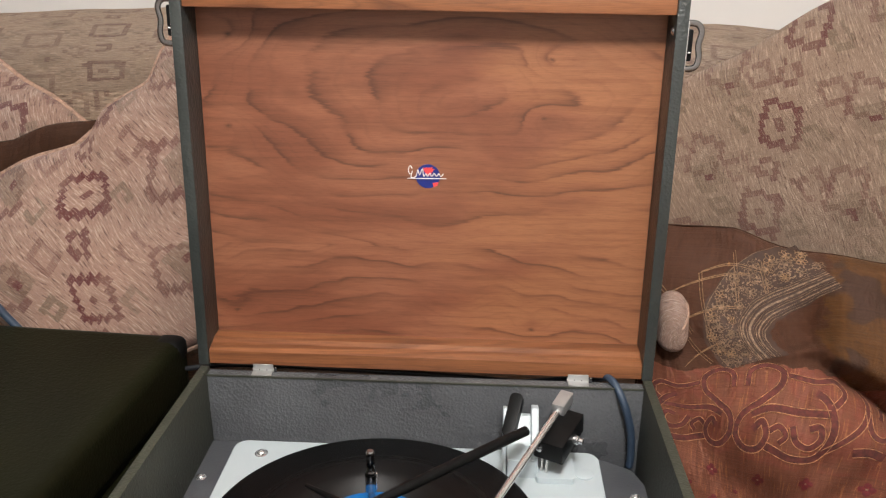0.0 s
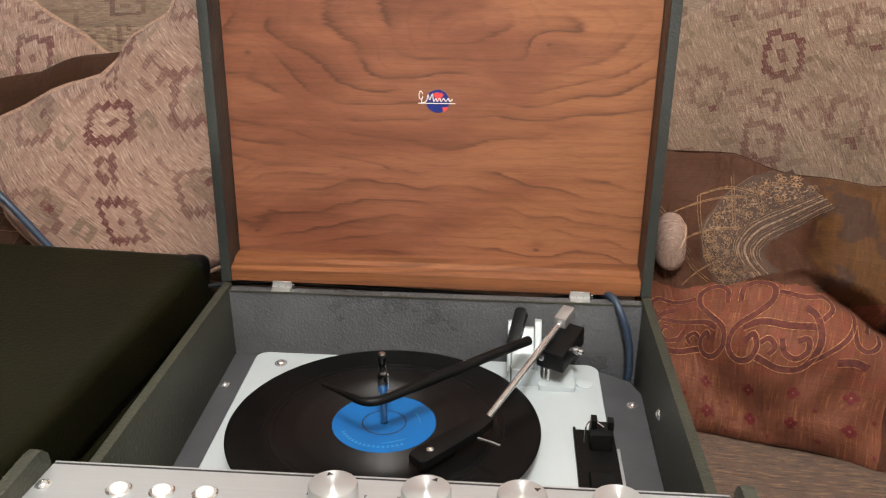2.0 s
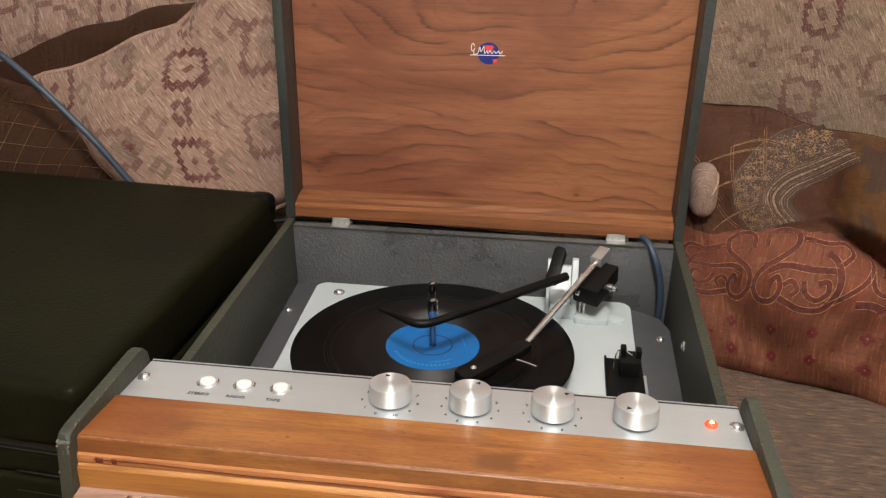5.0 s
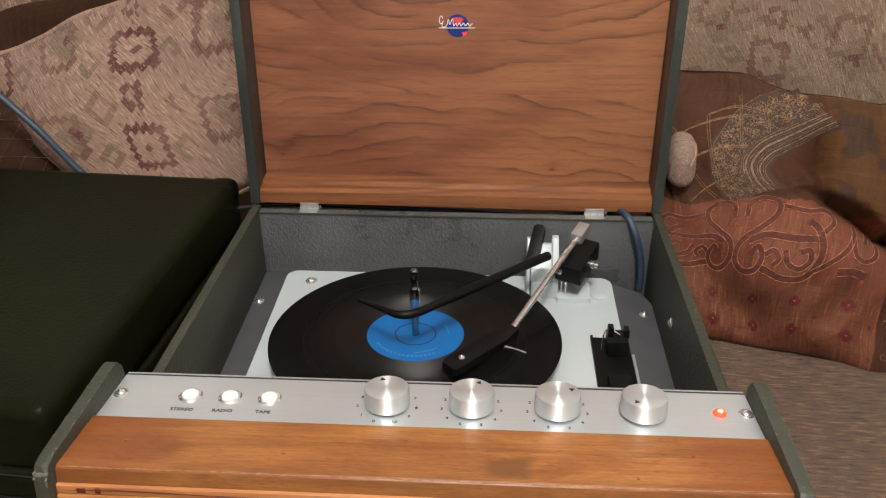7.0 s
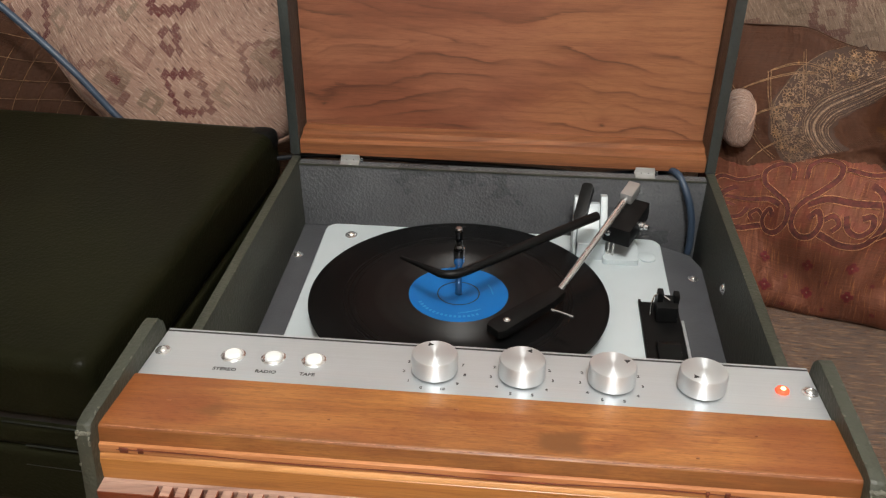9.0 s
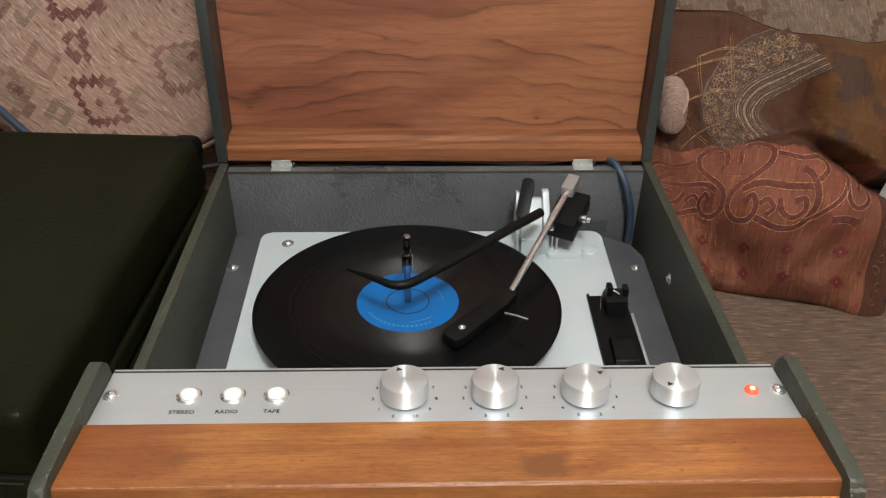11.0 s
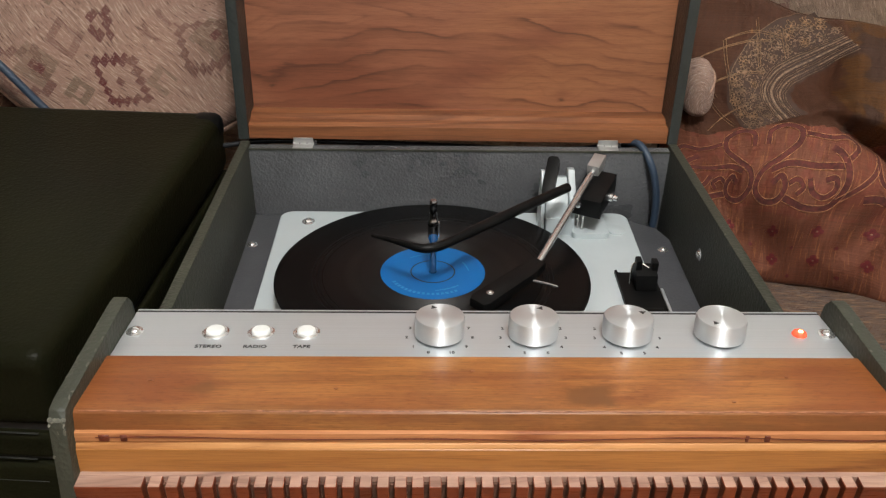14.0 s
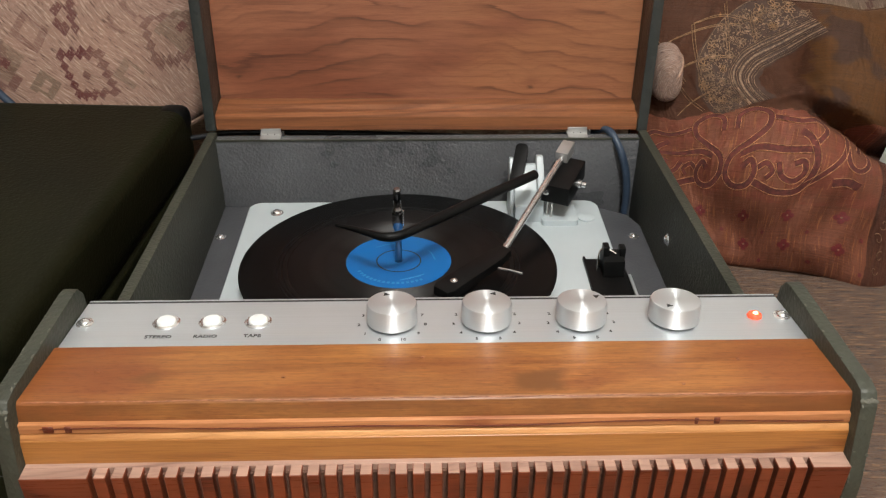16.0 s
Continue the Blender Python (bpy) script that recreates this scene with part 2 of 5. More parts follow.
def spun(name, c):
    """Lathe-turned aluminium: the highlight fans out from the axis."""
    k = Mat(name)
    k.base(c).metal(0.8).rough(0.40)
    k.b.inputs["Anisotropic"].default_value = 0.9
    k.b.inputs["Anisotropic Rotation"].default_value = 0.25
    tan = k.node("ShaderNodeTangent")
    tan.direction_type, tan.axis = "RADIAL", "Z"
    k.link(tan.outputs[0], k.b.inputs["Tangent"])
    return k.m


def vinyl():
    k = Mat("vinyl_grooves")
    co = k.coord()
    x, y, z = k.split(co)
    r = k.math("SQRT", k.math("ADD", k.math("MULTIPLY", x, x), k.math("MULTIPLY", y, y)))
    one = k.node("ShaderNodeCombineXYZ")
    k.link(r, one.inputs[0])
    band = k.noise(one.outputs[0], 160, 5, 0.75)
    k.base(k.ramp(band, ((0.3, (0.0020, 0.0022, 0.0024, 1)), (0.7, (0.0045, 0.0048, 0.0050, 1)))))
    inner = k.ramp(r, ((0.050, (1, 1, 1, 1)), (0.066, (0.9, 0.9, 0.9, 1)), (0.085, (0.15, 0.15, 0.15, 1)), (0.12, (0, 0, 0, 1))))
    k.rough(k.math("ADD", k.math("MULTIPLY_ADD", band, 0.16, 0.17), k.math("MULTIPLY", inner, 0.56)))
    k.link(k.math("MULTIPLY_ADD", inner, 0.91, 0.09), k.b.inputs["Specular IOR Level"])
    k.b.inputs["Anisotropic"].default_value = 0.90
    k.b.inputs["Anisotropic Rotation"].default_value = 0.25
    tan = k.node("ShaderNodeTangent")
    tan.direction_type, tan.axis = "RADIAL", "Z"
    k.link(tan.outputs[0], k.b.inputs["Tangent"])
    g = k.math("SINE", k.math("MULTIPLY", r, 9000))
    k.bump(k.math("ADD", k.math("MULTIPLY", g, 0.3), band), 0.05, 0.0002)
    return k.m


def chenille(name, ground, pale, deep, mark, leaf, turn=0.0, lattice=(0.0, 0.0, 0.0), cellsize=(0.083, 0.121), motif=1.0, streak=(38, 330), mark_amount=1.0, stagger=0.25, squeeze=1.0):
    """Woven upholstery: long slubs, stepped medallions in rust and olive lozenges, on the cloth's own UV in metres."""
    k = Mat(name)
    uv = k.coord("UV")
    along = k.mapping(uv, (1, 1, 1), (0, 0, turn))
    s1 = k.noise(k.mapping(along, (streak[0], streak[1], 1)), 1.6, 4, 0.65, 0.3)
    s2 = k.noise(k.mapping(along, (streak[0] * 3, streak[1] * 3, 1)), 2.0, 3, 0.7)
    col = k.ramp(s1, ((0.36, deep), (0.43, ground), (0.55, ground), (0.61, pale)))
    wob = k.node("ShaderNodeVectorMath", op="ADD")
    k.link(k.mapping(k.mapping(uv, (1, 1, 1), (0, 0, 0), (-lattice[0], -lattice[1], 0)), (1, 1, 1), (0, 0, turn)), wob.inputs[0])
    off = k.node("ShaderNodeCombineXYZ")
    k.link(k.math("MULTIPLY_ADD", k.noise(uv, 11, 2), 0.008, -0.004), off.inputs[0])
    k.link(k.math("MULTIPLY_ADD", k.noise(k.mapping(uv, (1, 1, 1), (0, 0, 0), (3, 5, 0)), 11, 2), 0.008, -0.004), off.inputs[1])
    k.link(off.outputs[0], wob.inputs[1])
    snap = k.node("ShaderNodeVectorMath", op="SNAP")
    k.link(wob.outputs[0], snap.inputs[0])
    snap.inputs[1].default_value = (0.0082, 0.0036, 1)
    level = k.mapping(snap.outputs[0], (1, 1, 1), (0, 0, lattice[2] - turn))
    w, h = cellsize

    def cell(dx, dy, ww, hh):
        x, y, _ = k.split(level)
        a = k.math("ABSOLUTE", k.math("WRAP", k.math("ADD", x, dx * w), -ww * w / 2, ww * w / 2))
        b = k.math("ABSOLUTE", k.math("WRAP", k.math("ADD", y, dy * h), -hh * h / 2, hh * h / 2))
        return a, b

    fray = k.math("GREATER_THAN", k.noise(k.mapping(along, (streak[0] * 3, streak[1] * 1.2, 1)), 2, 3), 0.40)
    dark = k.ramp(k.noise(uv, 14, 2), ((0.35, (0.6, 0.6, 0.6, 1)), (0.6, (1, 1, 1, 1))))

    def put(col, mask, amount, colour):
        return k.mix(k.math("MULTIPLY", k.math("MULTIPLY", k.math("MULTIPLY", mask, fray), dark), amount * mark_amount), col, colour)

    if motif:
        a, b = cell(0.0, 0.0, 2, 1)
        a = k.math("MULTIPLY", a, squeeze)
        d = k.math("MAXIMUM", k.math("MAXIMUM", a, b), k.math("MULTIPLY", k.math("ADD", a, b), 0.55))
        col = put(col, k.math("COMPARE", d, 0.0245, 0.0046), 1.0, mark)
        col = put(col, k.math("LESS_THAN", k.math("ADD", a, b), 0.009), 0.8, mark)
        a, b = cell(1.0, stagger, 2, 1)
        a = k.math("MULTIPLY", a, squeeze)
        d = k.math("MAXIMUM", k.math("MAXIMUM", a, b), k.math("MULTIPLY", k.math("ADD", a, b), 0.55))
        col = put(col, k.math("COMPARE", d, 0.0235, 0.0042), 0.7, mark)
        a, b = cell(0.85, 0.75, 2, 1)
        d = k.math("ADD", a, b)
        col = put(col, k.math("LESS_THAN", d, 0.028), 0.55, leaf)
        col = put(col, k.math("LESS_THAN", d, 0.008), 0.9, mark)
        a, b = cell(0.05, 0.48, 2, 1)
        col = put(col, k.math("COMPARE", k.math("MAXIMUM", a, b), 0.009, 0.003), 0.8, mark)
        a, b = cell(0.55, 0.05, 1, 1)
        col = put(col, k.math("COMPARE", k.math("ADD", a, b), 0.014, 0.004), 0.7, leaf)
        a, b = cell(0.45, 0.55, 1, 1)
        col = put(col, k.math("COMPARE", k.math("ADD", a, b), 0.017, 0.0045), 0.55, mark)
    col = k.mix(0.75, col, k.ramp(s2, ((0.36, (0.62, 0.58, 0.56, 1)), (0.48, (1, 1, 1, 1)), (0.56, (1, 1, 1, 1)), (0.66, (1.22, 1.20, 1.17, 1)))), "MULTIPLY")
    tone = k.noise(uv, 5, 3)
    col = k.mix(0.6, col, k.ramp(tone, ((0.3, (0.8, 0.78, 0.76, 1)), (0.7, (1.1, 1.08, 1.06, 1)))), "MULTIPLY")
    k.base(col).rough(0.85)
    k.b.inputs["Sheen Weight"].default_value = 0.15
    k.bump(k.math("ADD", s1, k.math("MULTIPLY", s2, 0.6)), 1.0, 0.006)
    return k.m


def satin(name, low, high, cut=0.02, rich=1.0):
    """Brown brocade on UV in metres: a rust lower panel with tonal scrollwork, a dark upper panel with paisley lines and bronze flowers."""
    k = Mat(name)
    uv = k.coord("UV")
    x, y, _ = k.split(uv)
    n = k.noise(uv, 22, 4)
    upper = k.math("GREATER_THAN", k.math("MULTIPLY_ADD", n, 0.03, y), cut + 0.015)
    lower = k.math("SUBTRACT", 1.0, upper)
    base = k.mix(upper, low, high)
    if rich:
        band = k.math("MULTIPLY", lower, k.math("GREATER_THAN", k.math("MULTIPLY_ADD", n, 0.02, y), -0.085))
        flush = k.ramp(k.noise(uv, 38, 2), ((0.42, (0, 0, 0, 1)), (0.60, (1, 1, 1, 1))), True)
        base = k.mix(k.math("MULTIPLY", k.math("MULTIPLY", band, flush), 0.5), base, srgb(122, 64, 54))
        lit = k.math("MULTIPLY", k.math("GREATER_THAN", k.noise(k.mapping(uv, (260, 16, 1)), 2, 2), 0.62), lower)
        base = k.mix(k.math("MULTIPLY", lit, 0.5), base, srgb(160, 110, 70))
        # bronze flowers on the corner that flops over
        right = k.math("MULTIPLY", upper, k.math("GREATER_THAN", k.math("MULTIPLY_ADD", n, 0.07, x), 0.068))
        base = k.mix(k.math("MULTIPLY", right, 0.8), base, srgb(62, 45, 36))
        blot = k.ramp(k.noise(uv, 15, 3, 0.5, 0.4), ((0.40, (0, 0, 0, 1)), (0.44, (1, 1, 1, 1))), True)
        ribbed = k.ramp(k.noise(k.mapping(k.mapping(uv, (1, 1, 1), (0, 0, 25)), (60, 900, 1)), 1.5, 2), ((0.35, (0.35, 0.35, 0.35, 1)), (0.55, (1, 1, 1, 1))))
        base = k.mix(k.math("MULTIPLY", right, k.math("MULTIPLY", blot, k.math("MULTIPLY", ribbed, 0.9))), base, srgb(88, 58, 25))
        spark = k.math("MULTIPLY", upper, k.math("GREATER_THAN", k.noise(uv, 75, 1), 0.76))
        base = k.mix(k.math("MULTIPLY", spark, 0.6), base, srgb(160, 110, 56))
        hem = k.math("MULTIPLY", lower, k.math("GREATER_THAN", k.math("MULTIPLY_ADD", n, 0.012, x), 0.128))
        base = k.mix(k.math("MULTIPLY", hem, 0.75), base, srgb(56, 36, 28))
    ribs = k.noise(k.mapping(uv, (4, 500, 1)), 2, 3, 0.7)
    warp = k.noise(k.mapping(uv, (120, 5, 1)), 2, 3, 0.7)
    col = k.mix(0.7, base, k.ramp(ribs, ((0.3, (0.62, 0.58, 0.56, 1)), (0.7, (1.3, 1.25, 1.2, 1)))), "MULTIPLY")
    col = k.mix(0.6, col, k.ramp(warp, ((0.3, (0.68, 0.64, 0.64, 1)), (0.7, (1.25, 1.2, 1.15, 1)))), "MULTIPLY")
    k.base(col).rough(0.55)
    k.b.inputs["Sheen Weight"].default_value = 0.02
    k.b.inputs["Specular IOR Level"].default_value = 0.18
    crease = k.noise(k.mapping(uv, (26, 9, 1)), 1.3, 3, 0.6, 0.6)
    k.bump(k.math("ADD", k.math("MULTIPLY", ribs, 0.25), k.math("MULTIPLY", crease, 1.4)), 0.8, 0.006)
    return k.m


M = {}
KNOTS = ((-0.177, 0.921, 0.006), (-0.171, 1.014, 0.006), (-0.181, 0.714, 0.006), (0.147, 0.700, 0.006), (0.150, 0.934, 0.005), (0.156, 0.993, 0.005))
M["case"] = leatherette("grey_leatherette", srgb(52, 56, 54), 0.36, 0.55, 0.0)
M["rear"] = leatherette("hammered_grey_leatherette", srgb(90, 91, 93), 0.30, 0.9, 0.0)
M["side"] = leatherette("grey_green_leatherette", srgb(58, 60, 50), 0.50, 0.5, 0.30)
M["black_cloth"] = leatherette("black_leatherette", srgb(25, 25, 14), 0.38, 0.30, 0.0)
M["black_cloth"].node_tree.nodes["Principled BSDF"].inputs["Specular IOR Level"].default_value = 0.05
M["board"] = plain("painted_board", srgb(78, 79, 82), 0.36, 0, 0.15, 30, 0.35, 420)
M["plate"] = plain("pale_plastic", srgb(184, 193, 196), 0.32, 0, 0.03, 25, 0.03, 200)
M["walnut"] = wood("walnut", srgb(82, 47, 30), srgb(120, 75, 48), srgb(146, 96, 62), 6.0, 8.0, 1.5, 0.38, 0.85)
M["veneer"] = walnut_veneer("walnut_veneer", srgb(76, 42, 30), srgb(123, 75, 53), srgb(143, 93, 67), srgb(156, 105, 70), KNOTS)
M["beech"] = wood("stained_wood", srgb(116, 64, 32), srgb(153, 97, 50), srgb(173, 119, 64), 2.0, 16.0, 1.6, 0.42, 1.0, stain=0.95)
M["fascia"] = wood("front_moulding", srgb(112, 62, 28), srgb(148, 97, 46), srgb(170, 116, 60), 4.0, 8.0, 1.4, 0.34, 0.7)
M["edge_wood"] = wood("bare_wood_edge", srgb(146, 94, 50), srgb(180, 124, 70), srgb(202, 148, 92), 4.0, 9.0, 2.0, 0.5)
M["bead_wood"] = wood("orange_wood_bead", srgb(130, 70, 40), srgb(164, 106, 64), srgb(184, 126, 80), 3.0, 12.0, 1.6, 0.42, 0.6)
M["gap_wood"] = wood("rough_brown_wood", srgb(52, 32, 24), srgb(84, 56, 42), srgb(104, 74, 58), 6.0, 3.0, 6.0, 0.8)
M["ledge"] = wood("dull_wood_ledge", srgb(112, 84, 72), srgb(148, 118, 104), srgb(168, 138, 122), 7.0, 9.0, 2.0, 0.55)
M["dark_nickel"] = plain("dark_nickel", (0.26, 0.26, 0.26, 1), 0.22, 1.0, 0.1, 80)
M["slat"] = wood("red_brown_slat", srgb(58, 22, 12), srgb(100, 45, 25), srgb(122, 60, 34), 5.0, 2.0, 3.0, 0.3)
M["alu"] = brushed("brushed_aluminium", (0.66, 0.695, 0.72, 1), 0.46)
M["spun"] = spun("spun_aluminium", (0.72, 0.75, 0.77, 1))
M["chrome"] = plain("chrome", (0.80, 0.80, 0.80, 1), 0.20, 0.9, 0.06, 60)
M["silver"] = plain("silvered_metal", (0.42, 0.42, 0.41, 1), 0.34, 0.6, 0.06, 80)
M["nickel"] = plain("nickel", (0.62, 0.60, 0.57, 1), 0.25, 1.0, 0.1, 80)
M["black"] = plain("black_plastic", (0.0045, 0.0045, 0.0045, 1), 0.46, 0, 0.3, 60, 0.1, 300)
M["black"].node_tree.nodes["Principled BSDF"].inputs["Specular IOR Level"].default_value = 0.17
M["spindle"] = plain("dark_chrome", (0.42, 0.42, 0.43, 1), 0.10, 1.0, 0.08, 80)
M["dark"] = plain("dark_recess", (0.02, 0.018, 0.016, 1), 0.6, 0, 0.3, 60)
M["rubber"] = plain("black_rubber", (0.015, 0.015, 0.015, 1), 0.55, 0, 0.2, 60)
M["cable"] = plain("blue_grey_cable", srgb(48, 61, 78), 0.45, 0, 0.1, 60)
M["black_cable"] = plain("black_cable", (0.012, 0.013, 0.016, 1), 0.4, 0, 0.1, 60)
M["vinyl"] = vinyl()
M["label"] = plain("blue_paper", srgb(14, 98, 168), 0.5, 0, 0.06, 40)
M["print"] = plain("pale_print", srgb(60, 130, 185), 0.6, 0, 0.05, 40)
M["ink"] = plain("black_ink", (0.02, 0.02, 0.022, 1), 0.5, 0, 0.1, 60)
M["button"] = plain("ivory_button", srgb(222, 224, 222), 0.32, 0, 0.02, 60)
M["white"] = plain("white_enamel", srgb(235, 232, 226), 0.4, 0, 0.03, 60)
M["badge_blue"] = plain("badge_blue", srgb(24, 40, 120), 0.3, 0, 0.05, 60)
M["badge_red"] = plain("badge_red", srgb(225, 70, 70), 0.3, 0, 0.05, 60)
M["plaster"] = plain("cream_wall_paint", srgb(224, 221, 217), 0.85, 0, 0.03, 3, 0.1, 120)
# dark colour for an unseen wall, picked to cut bounced light
M["umber_wall"] = plain("dim_unseen_wall_paint", srgb(96, 84, 72), 0.85, 0, 0.04, 3, 0.1, 120)
M["ceiling"] = plain("white_ceiling_paint", srgb(230, 226, 218), 0.9, 0, 0.02, 3, 0.08, 90)
M["floor"] = wood("oak_floor", srgb(90, 62, 38), srgb(130, 95, 62), srgb(150, 112, 76), 4, 4, 1.2, 0.4)
M["seam_wear"] = plain("worn_seam", srgb(30, 31, 27), 0.5, 0, 0.6, 300)
M["wear"] = plain("worn_paint", srgb(92, 91, 80), 0.6, 0, 0.3, 500)
M["wear_wood"] = plain("worn_varnish", srgb(146, 98, 72), 0.6, 0, 0.4, 300)
M["streak"] = plain("dark_wood_streak", srgb(96, 42, 24), 0.4, 0, 0.3, 200)
M["cloth"] = plain("white_cotton", srgb(206, 208, 204), 0.9, 0, 0.16, 30, 0.8, 160)
M["piping"] = plain("chenille_piping", srgb(152, 122, 104), 0.9, 0, 0.4, 260, 0.8, 300)
led = Mat("red_lens")
led.base((0.8, 0.10, 0.04, 1)).rough(0.2)
led.b.inputs["Emission Color"].default_value = (1.0, 0.10, 0.04, 1)
led.b.inputs["Emission Strength"].default_value = 0.6
M["led"] = led.m
hot = Mat("glowing_filament")
hot.base((1.0, 0.5, 0.2, 1)).rough(0.3)
hot.b.inputs["Emission Color"].default_value = (1.0, 0.55, 0.25, 1)
hot.b.inputs["Emission Strength"].default_value = 6
M["hot"] = hot.m

BEIGE, PALE, DEEP = srgb(184, 148, 129), srgb(218, 192, 174), srgb(118, 84, 72)
RUST, LEAF = srgb(104, 32, 30), srgb(124, 103, 80)
M["cushion_a"] = chenille("beige_chenille_diagonal", BEIGE, PALE, DEEP, RUST, LEAF, 43, (-0.371, 0.690, -6.8), (0.106, 0.109), stagger=-0.2)
M["cushion_b"] = chenille("beige_chenille_upright", BEIGE, PALE, DEEP, RUST, LEAF, 74, (-0.57, 0.84, 8))
M["cushion_r"] = chenille("beige_chenille_slanting", srgb(170, 142, 120), srgb(202, 176, 152), srgb(128, 100, 84), RUST, LEAF, 68, (0.471, 0.760, 7.6), (0.080, 0.118), stagger=-0.45, squeeze=1.3, mark_amount=0.85)
M["cushion_c"] = chenille("plain_beige_chenille", BEIGE, PALE, DEEP, RUST, LEAF, 20, (0, 0, 0), (1, 1), 0.0)
M["sofa_back"] = chenille("brown_chenille_level", srgb(186, 158, 132), srgb(214, 188, 162), srgb(124, 96, 78), srgb(104, 50, 42), LEAF, 2, (-0.47, 0.95, 0), (0.1, 0.14), 1.0, (30, 280), 0.7)
M["sofa_seat"] = chenille("plain_brown_chenille", srgb(104, 70, 42), srgb(150, 110, 72), srgb(58, 34, 18), RUST, LEAF, 2, (0, 0, 0), (1, 1), 0.0, (26, 190))
M["satin"] = satin("brown_brocade", srgb(112, 70, 53), srgb(72, 45, 30), -0.002)
M["satin_plain"] = satin("dark_brown_brocade", srgb(60, 38, 24), srgb(60, 38, 24), 0.0, 0)
M["thread_red"] = plain("dark_red_thread", srgb(96, 26, 30), 0.6, 0, 0.3, 400, 0.4, 700)
M["thread_rust"] = plain("rust_thread", srgb(86, 42, 36), 0.95, 0, 0.5, 220, 0.4, 700)
M["thread_gold"] = plain("gold_thread", srgb(138, 108, 78), 0.5, 0, 0.75, 330, 0.4, 700)
M["thread_edge"] = plain("bright_gold_thread", srgb(174, 126, 86), 0.55, 0, 0.75, 260, 0.4, 700)
M["thread_beige"] = plain("beige_thread", srgb(124, 100, 78), 0.65, 0, 0.7, 300, 0.4, 700)
M["thread_slate"] = plain("slate_brown_thread", srgb(62, 42, 31), 0.8, 0, 0.25, 300, 0.4, 700)


# ---- building helpers ----
def thing(name, loc, label, category, group="", kind=""):
    e = new(name)
    e.empty_display_size = 0.02
    e.matrix_world = Matrix.Translation(loc)
    return tagged(e, label, category, group, kind)


def finish(bm, name, material, smooth):
    bmesh.ops.recalc_face_normals(bm, faces=bm.faces)
    me = bpy.data.meshes.new(name)
    for f in bm.faces:
        f.smooth = smooth
    bm.to_mesh(me)
    bm.free()
    for m in (material if isinstance(material, (list, tuple)) else [material]):
        me.materials.append(M[m] if isinstance(m, str) else m)
    if smooth:
        me.set_sharp_from_angle(angle=radians(38))
    return me


def part(name, bm, material, parent, label="", smooth=True):
    """One mesh, given in world places, under a thing or a part."""
    ob = new(name, finish(bm, name, material, smooth))
    ob.parent = parent
    m, p = Matrix.Identity(4), parent
    while p is not None:
        m = p.matrix_basis @ m if p.parent is None else p.matrix_parent_inverse @ p.matrix_basis @ m
        p = p.parent
    ob.matrix_parent_inverse = m.inverted()
    return tagged(ob, label)


def solo(name, bm, material, label, category, group="", kind="", smooth=True):
    return tagged(new(name, finish(bm, name, material, smooth)), label, category, group, kind)


def bevel(bm, width, seg=2, edges=None):
    bmesh.ops.bevel(bm, geom=list(edges or bm.edges), offset=width, segments=seg, profile=0.6, affect="EDGES", clamp_overlap=True)


def box(x0, x1, y0, y1, z0, z1, r=0.0, seg=2, bm=None):
    b = bmesh.new()
    bmesh.ops.create_cube(b, size=1)
    for v in b.verts:
        v.co = Vector(((x0 + x1) / 2 + v.co.x * (x1 - x0), (y0 + y1) / 2 + v.co.y * (y1 - y0), (z0 + z1) / 2 + v.co.z * (z1 - z0)))
    if r:
        bevel(b, r, seg)
    return join(bm, b)


def join(bm, other):
    if bm is None:
        return other
    me = bpy.data.meshes.new("scrap")
    other.to_mesh(me)
    other.free()
    bm.from_mesh(me)
    bpy.data.meshes.remove(me)
    return bm


def move(bm, m):
    bmesh.ops.transform(bm, matrix=m, verts=bm.verts)
    return bm


def prism(poly, axis, a, b, r=0.0, seg=2):
    """A polygon drawn in the two other axes, drawn out along axis from a to b."""
    bm = bmesh.new()

    def at(p, q):
        return {"x": (q, p[0], p[1]), "y": (p[0], q, p[1]), "z": (p[0], p[1], q)}[axis]

    lo = [bm.verts.new(at(p, a)) for p in poly]
    hi = [bm.verts.new(at(p, b)) for p in poly]
    bm.faces.new(lo)
    bm.faces.new(hi[::-1])
    n = len(poly)
    for i in range(n):
        bm.faces.new((lo[i], hi[i], hi[(i + 1) % n], lo[(i + 1) % n]))
    bmesh.ops.recalc_face_normals(bm, faces=bm.faces)
    if r:
        bevel(bm, r, seg)
    return bm


def lathe(profile, at=(0, 0, 0), seg=48, m=None, hollow=False):
    """Profile rows of (radius, height), turned about z."""
    bm = bmesh.new()
    rings = []
    for r, z in profile:
        if r < 1e-6:
            rings.append([bm.verts.new((0, 0, z))])
        else:
            rings.append([bm.verts.new((r * math.cos(2 * math.pi * i / seg), r * math.sin(2 * math.pi * i / seg), z)) for i in range(seg)])
    for a, b in zip(rings, rings[1:] + ([rings[0]] if hollow else [])):
        for i in range(seg):
            j = (i + 1) % seg
            f = [a[i % len(a)], a[j % len(a)], b[j % len(b)], b[i % len(b)]]
            f = list(dict.fromkeys(f))
            if len(f) > 2:
                bm.faces.new(f)
    for ring in (() if hollow else (rings[0], rings[-1])):
        if len(ring) > 2:
            bm.faces.new(ring)
    return move(bm, (m or Matrix.Identity(4)) if m is not None else Matrix.Translation(at))


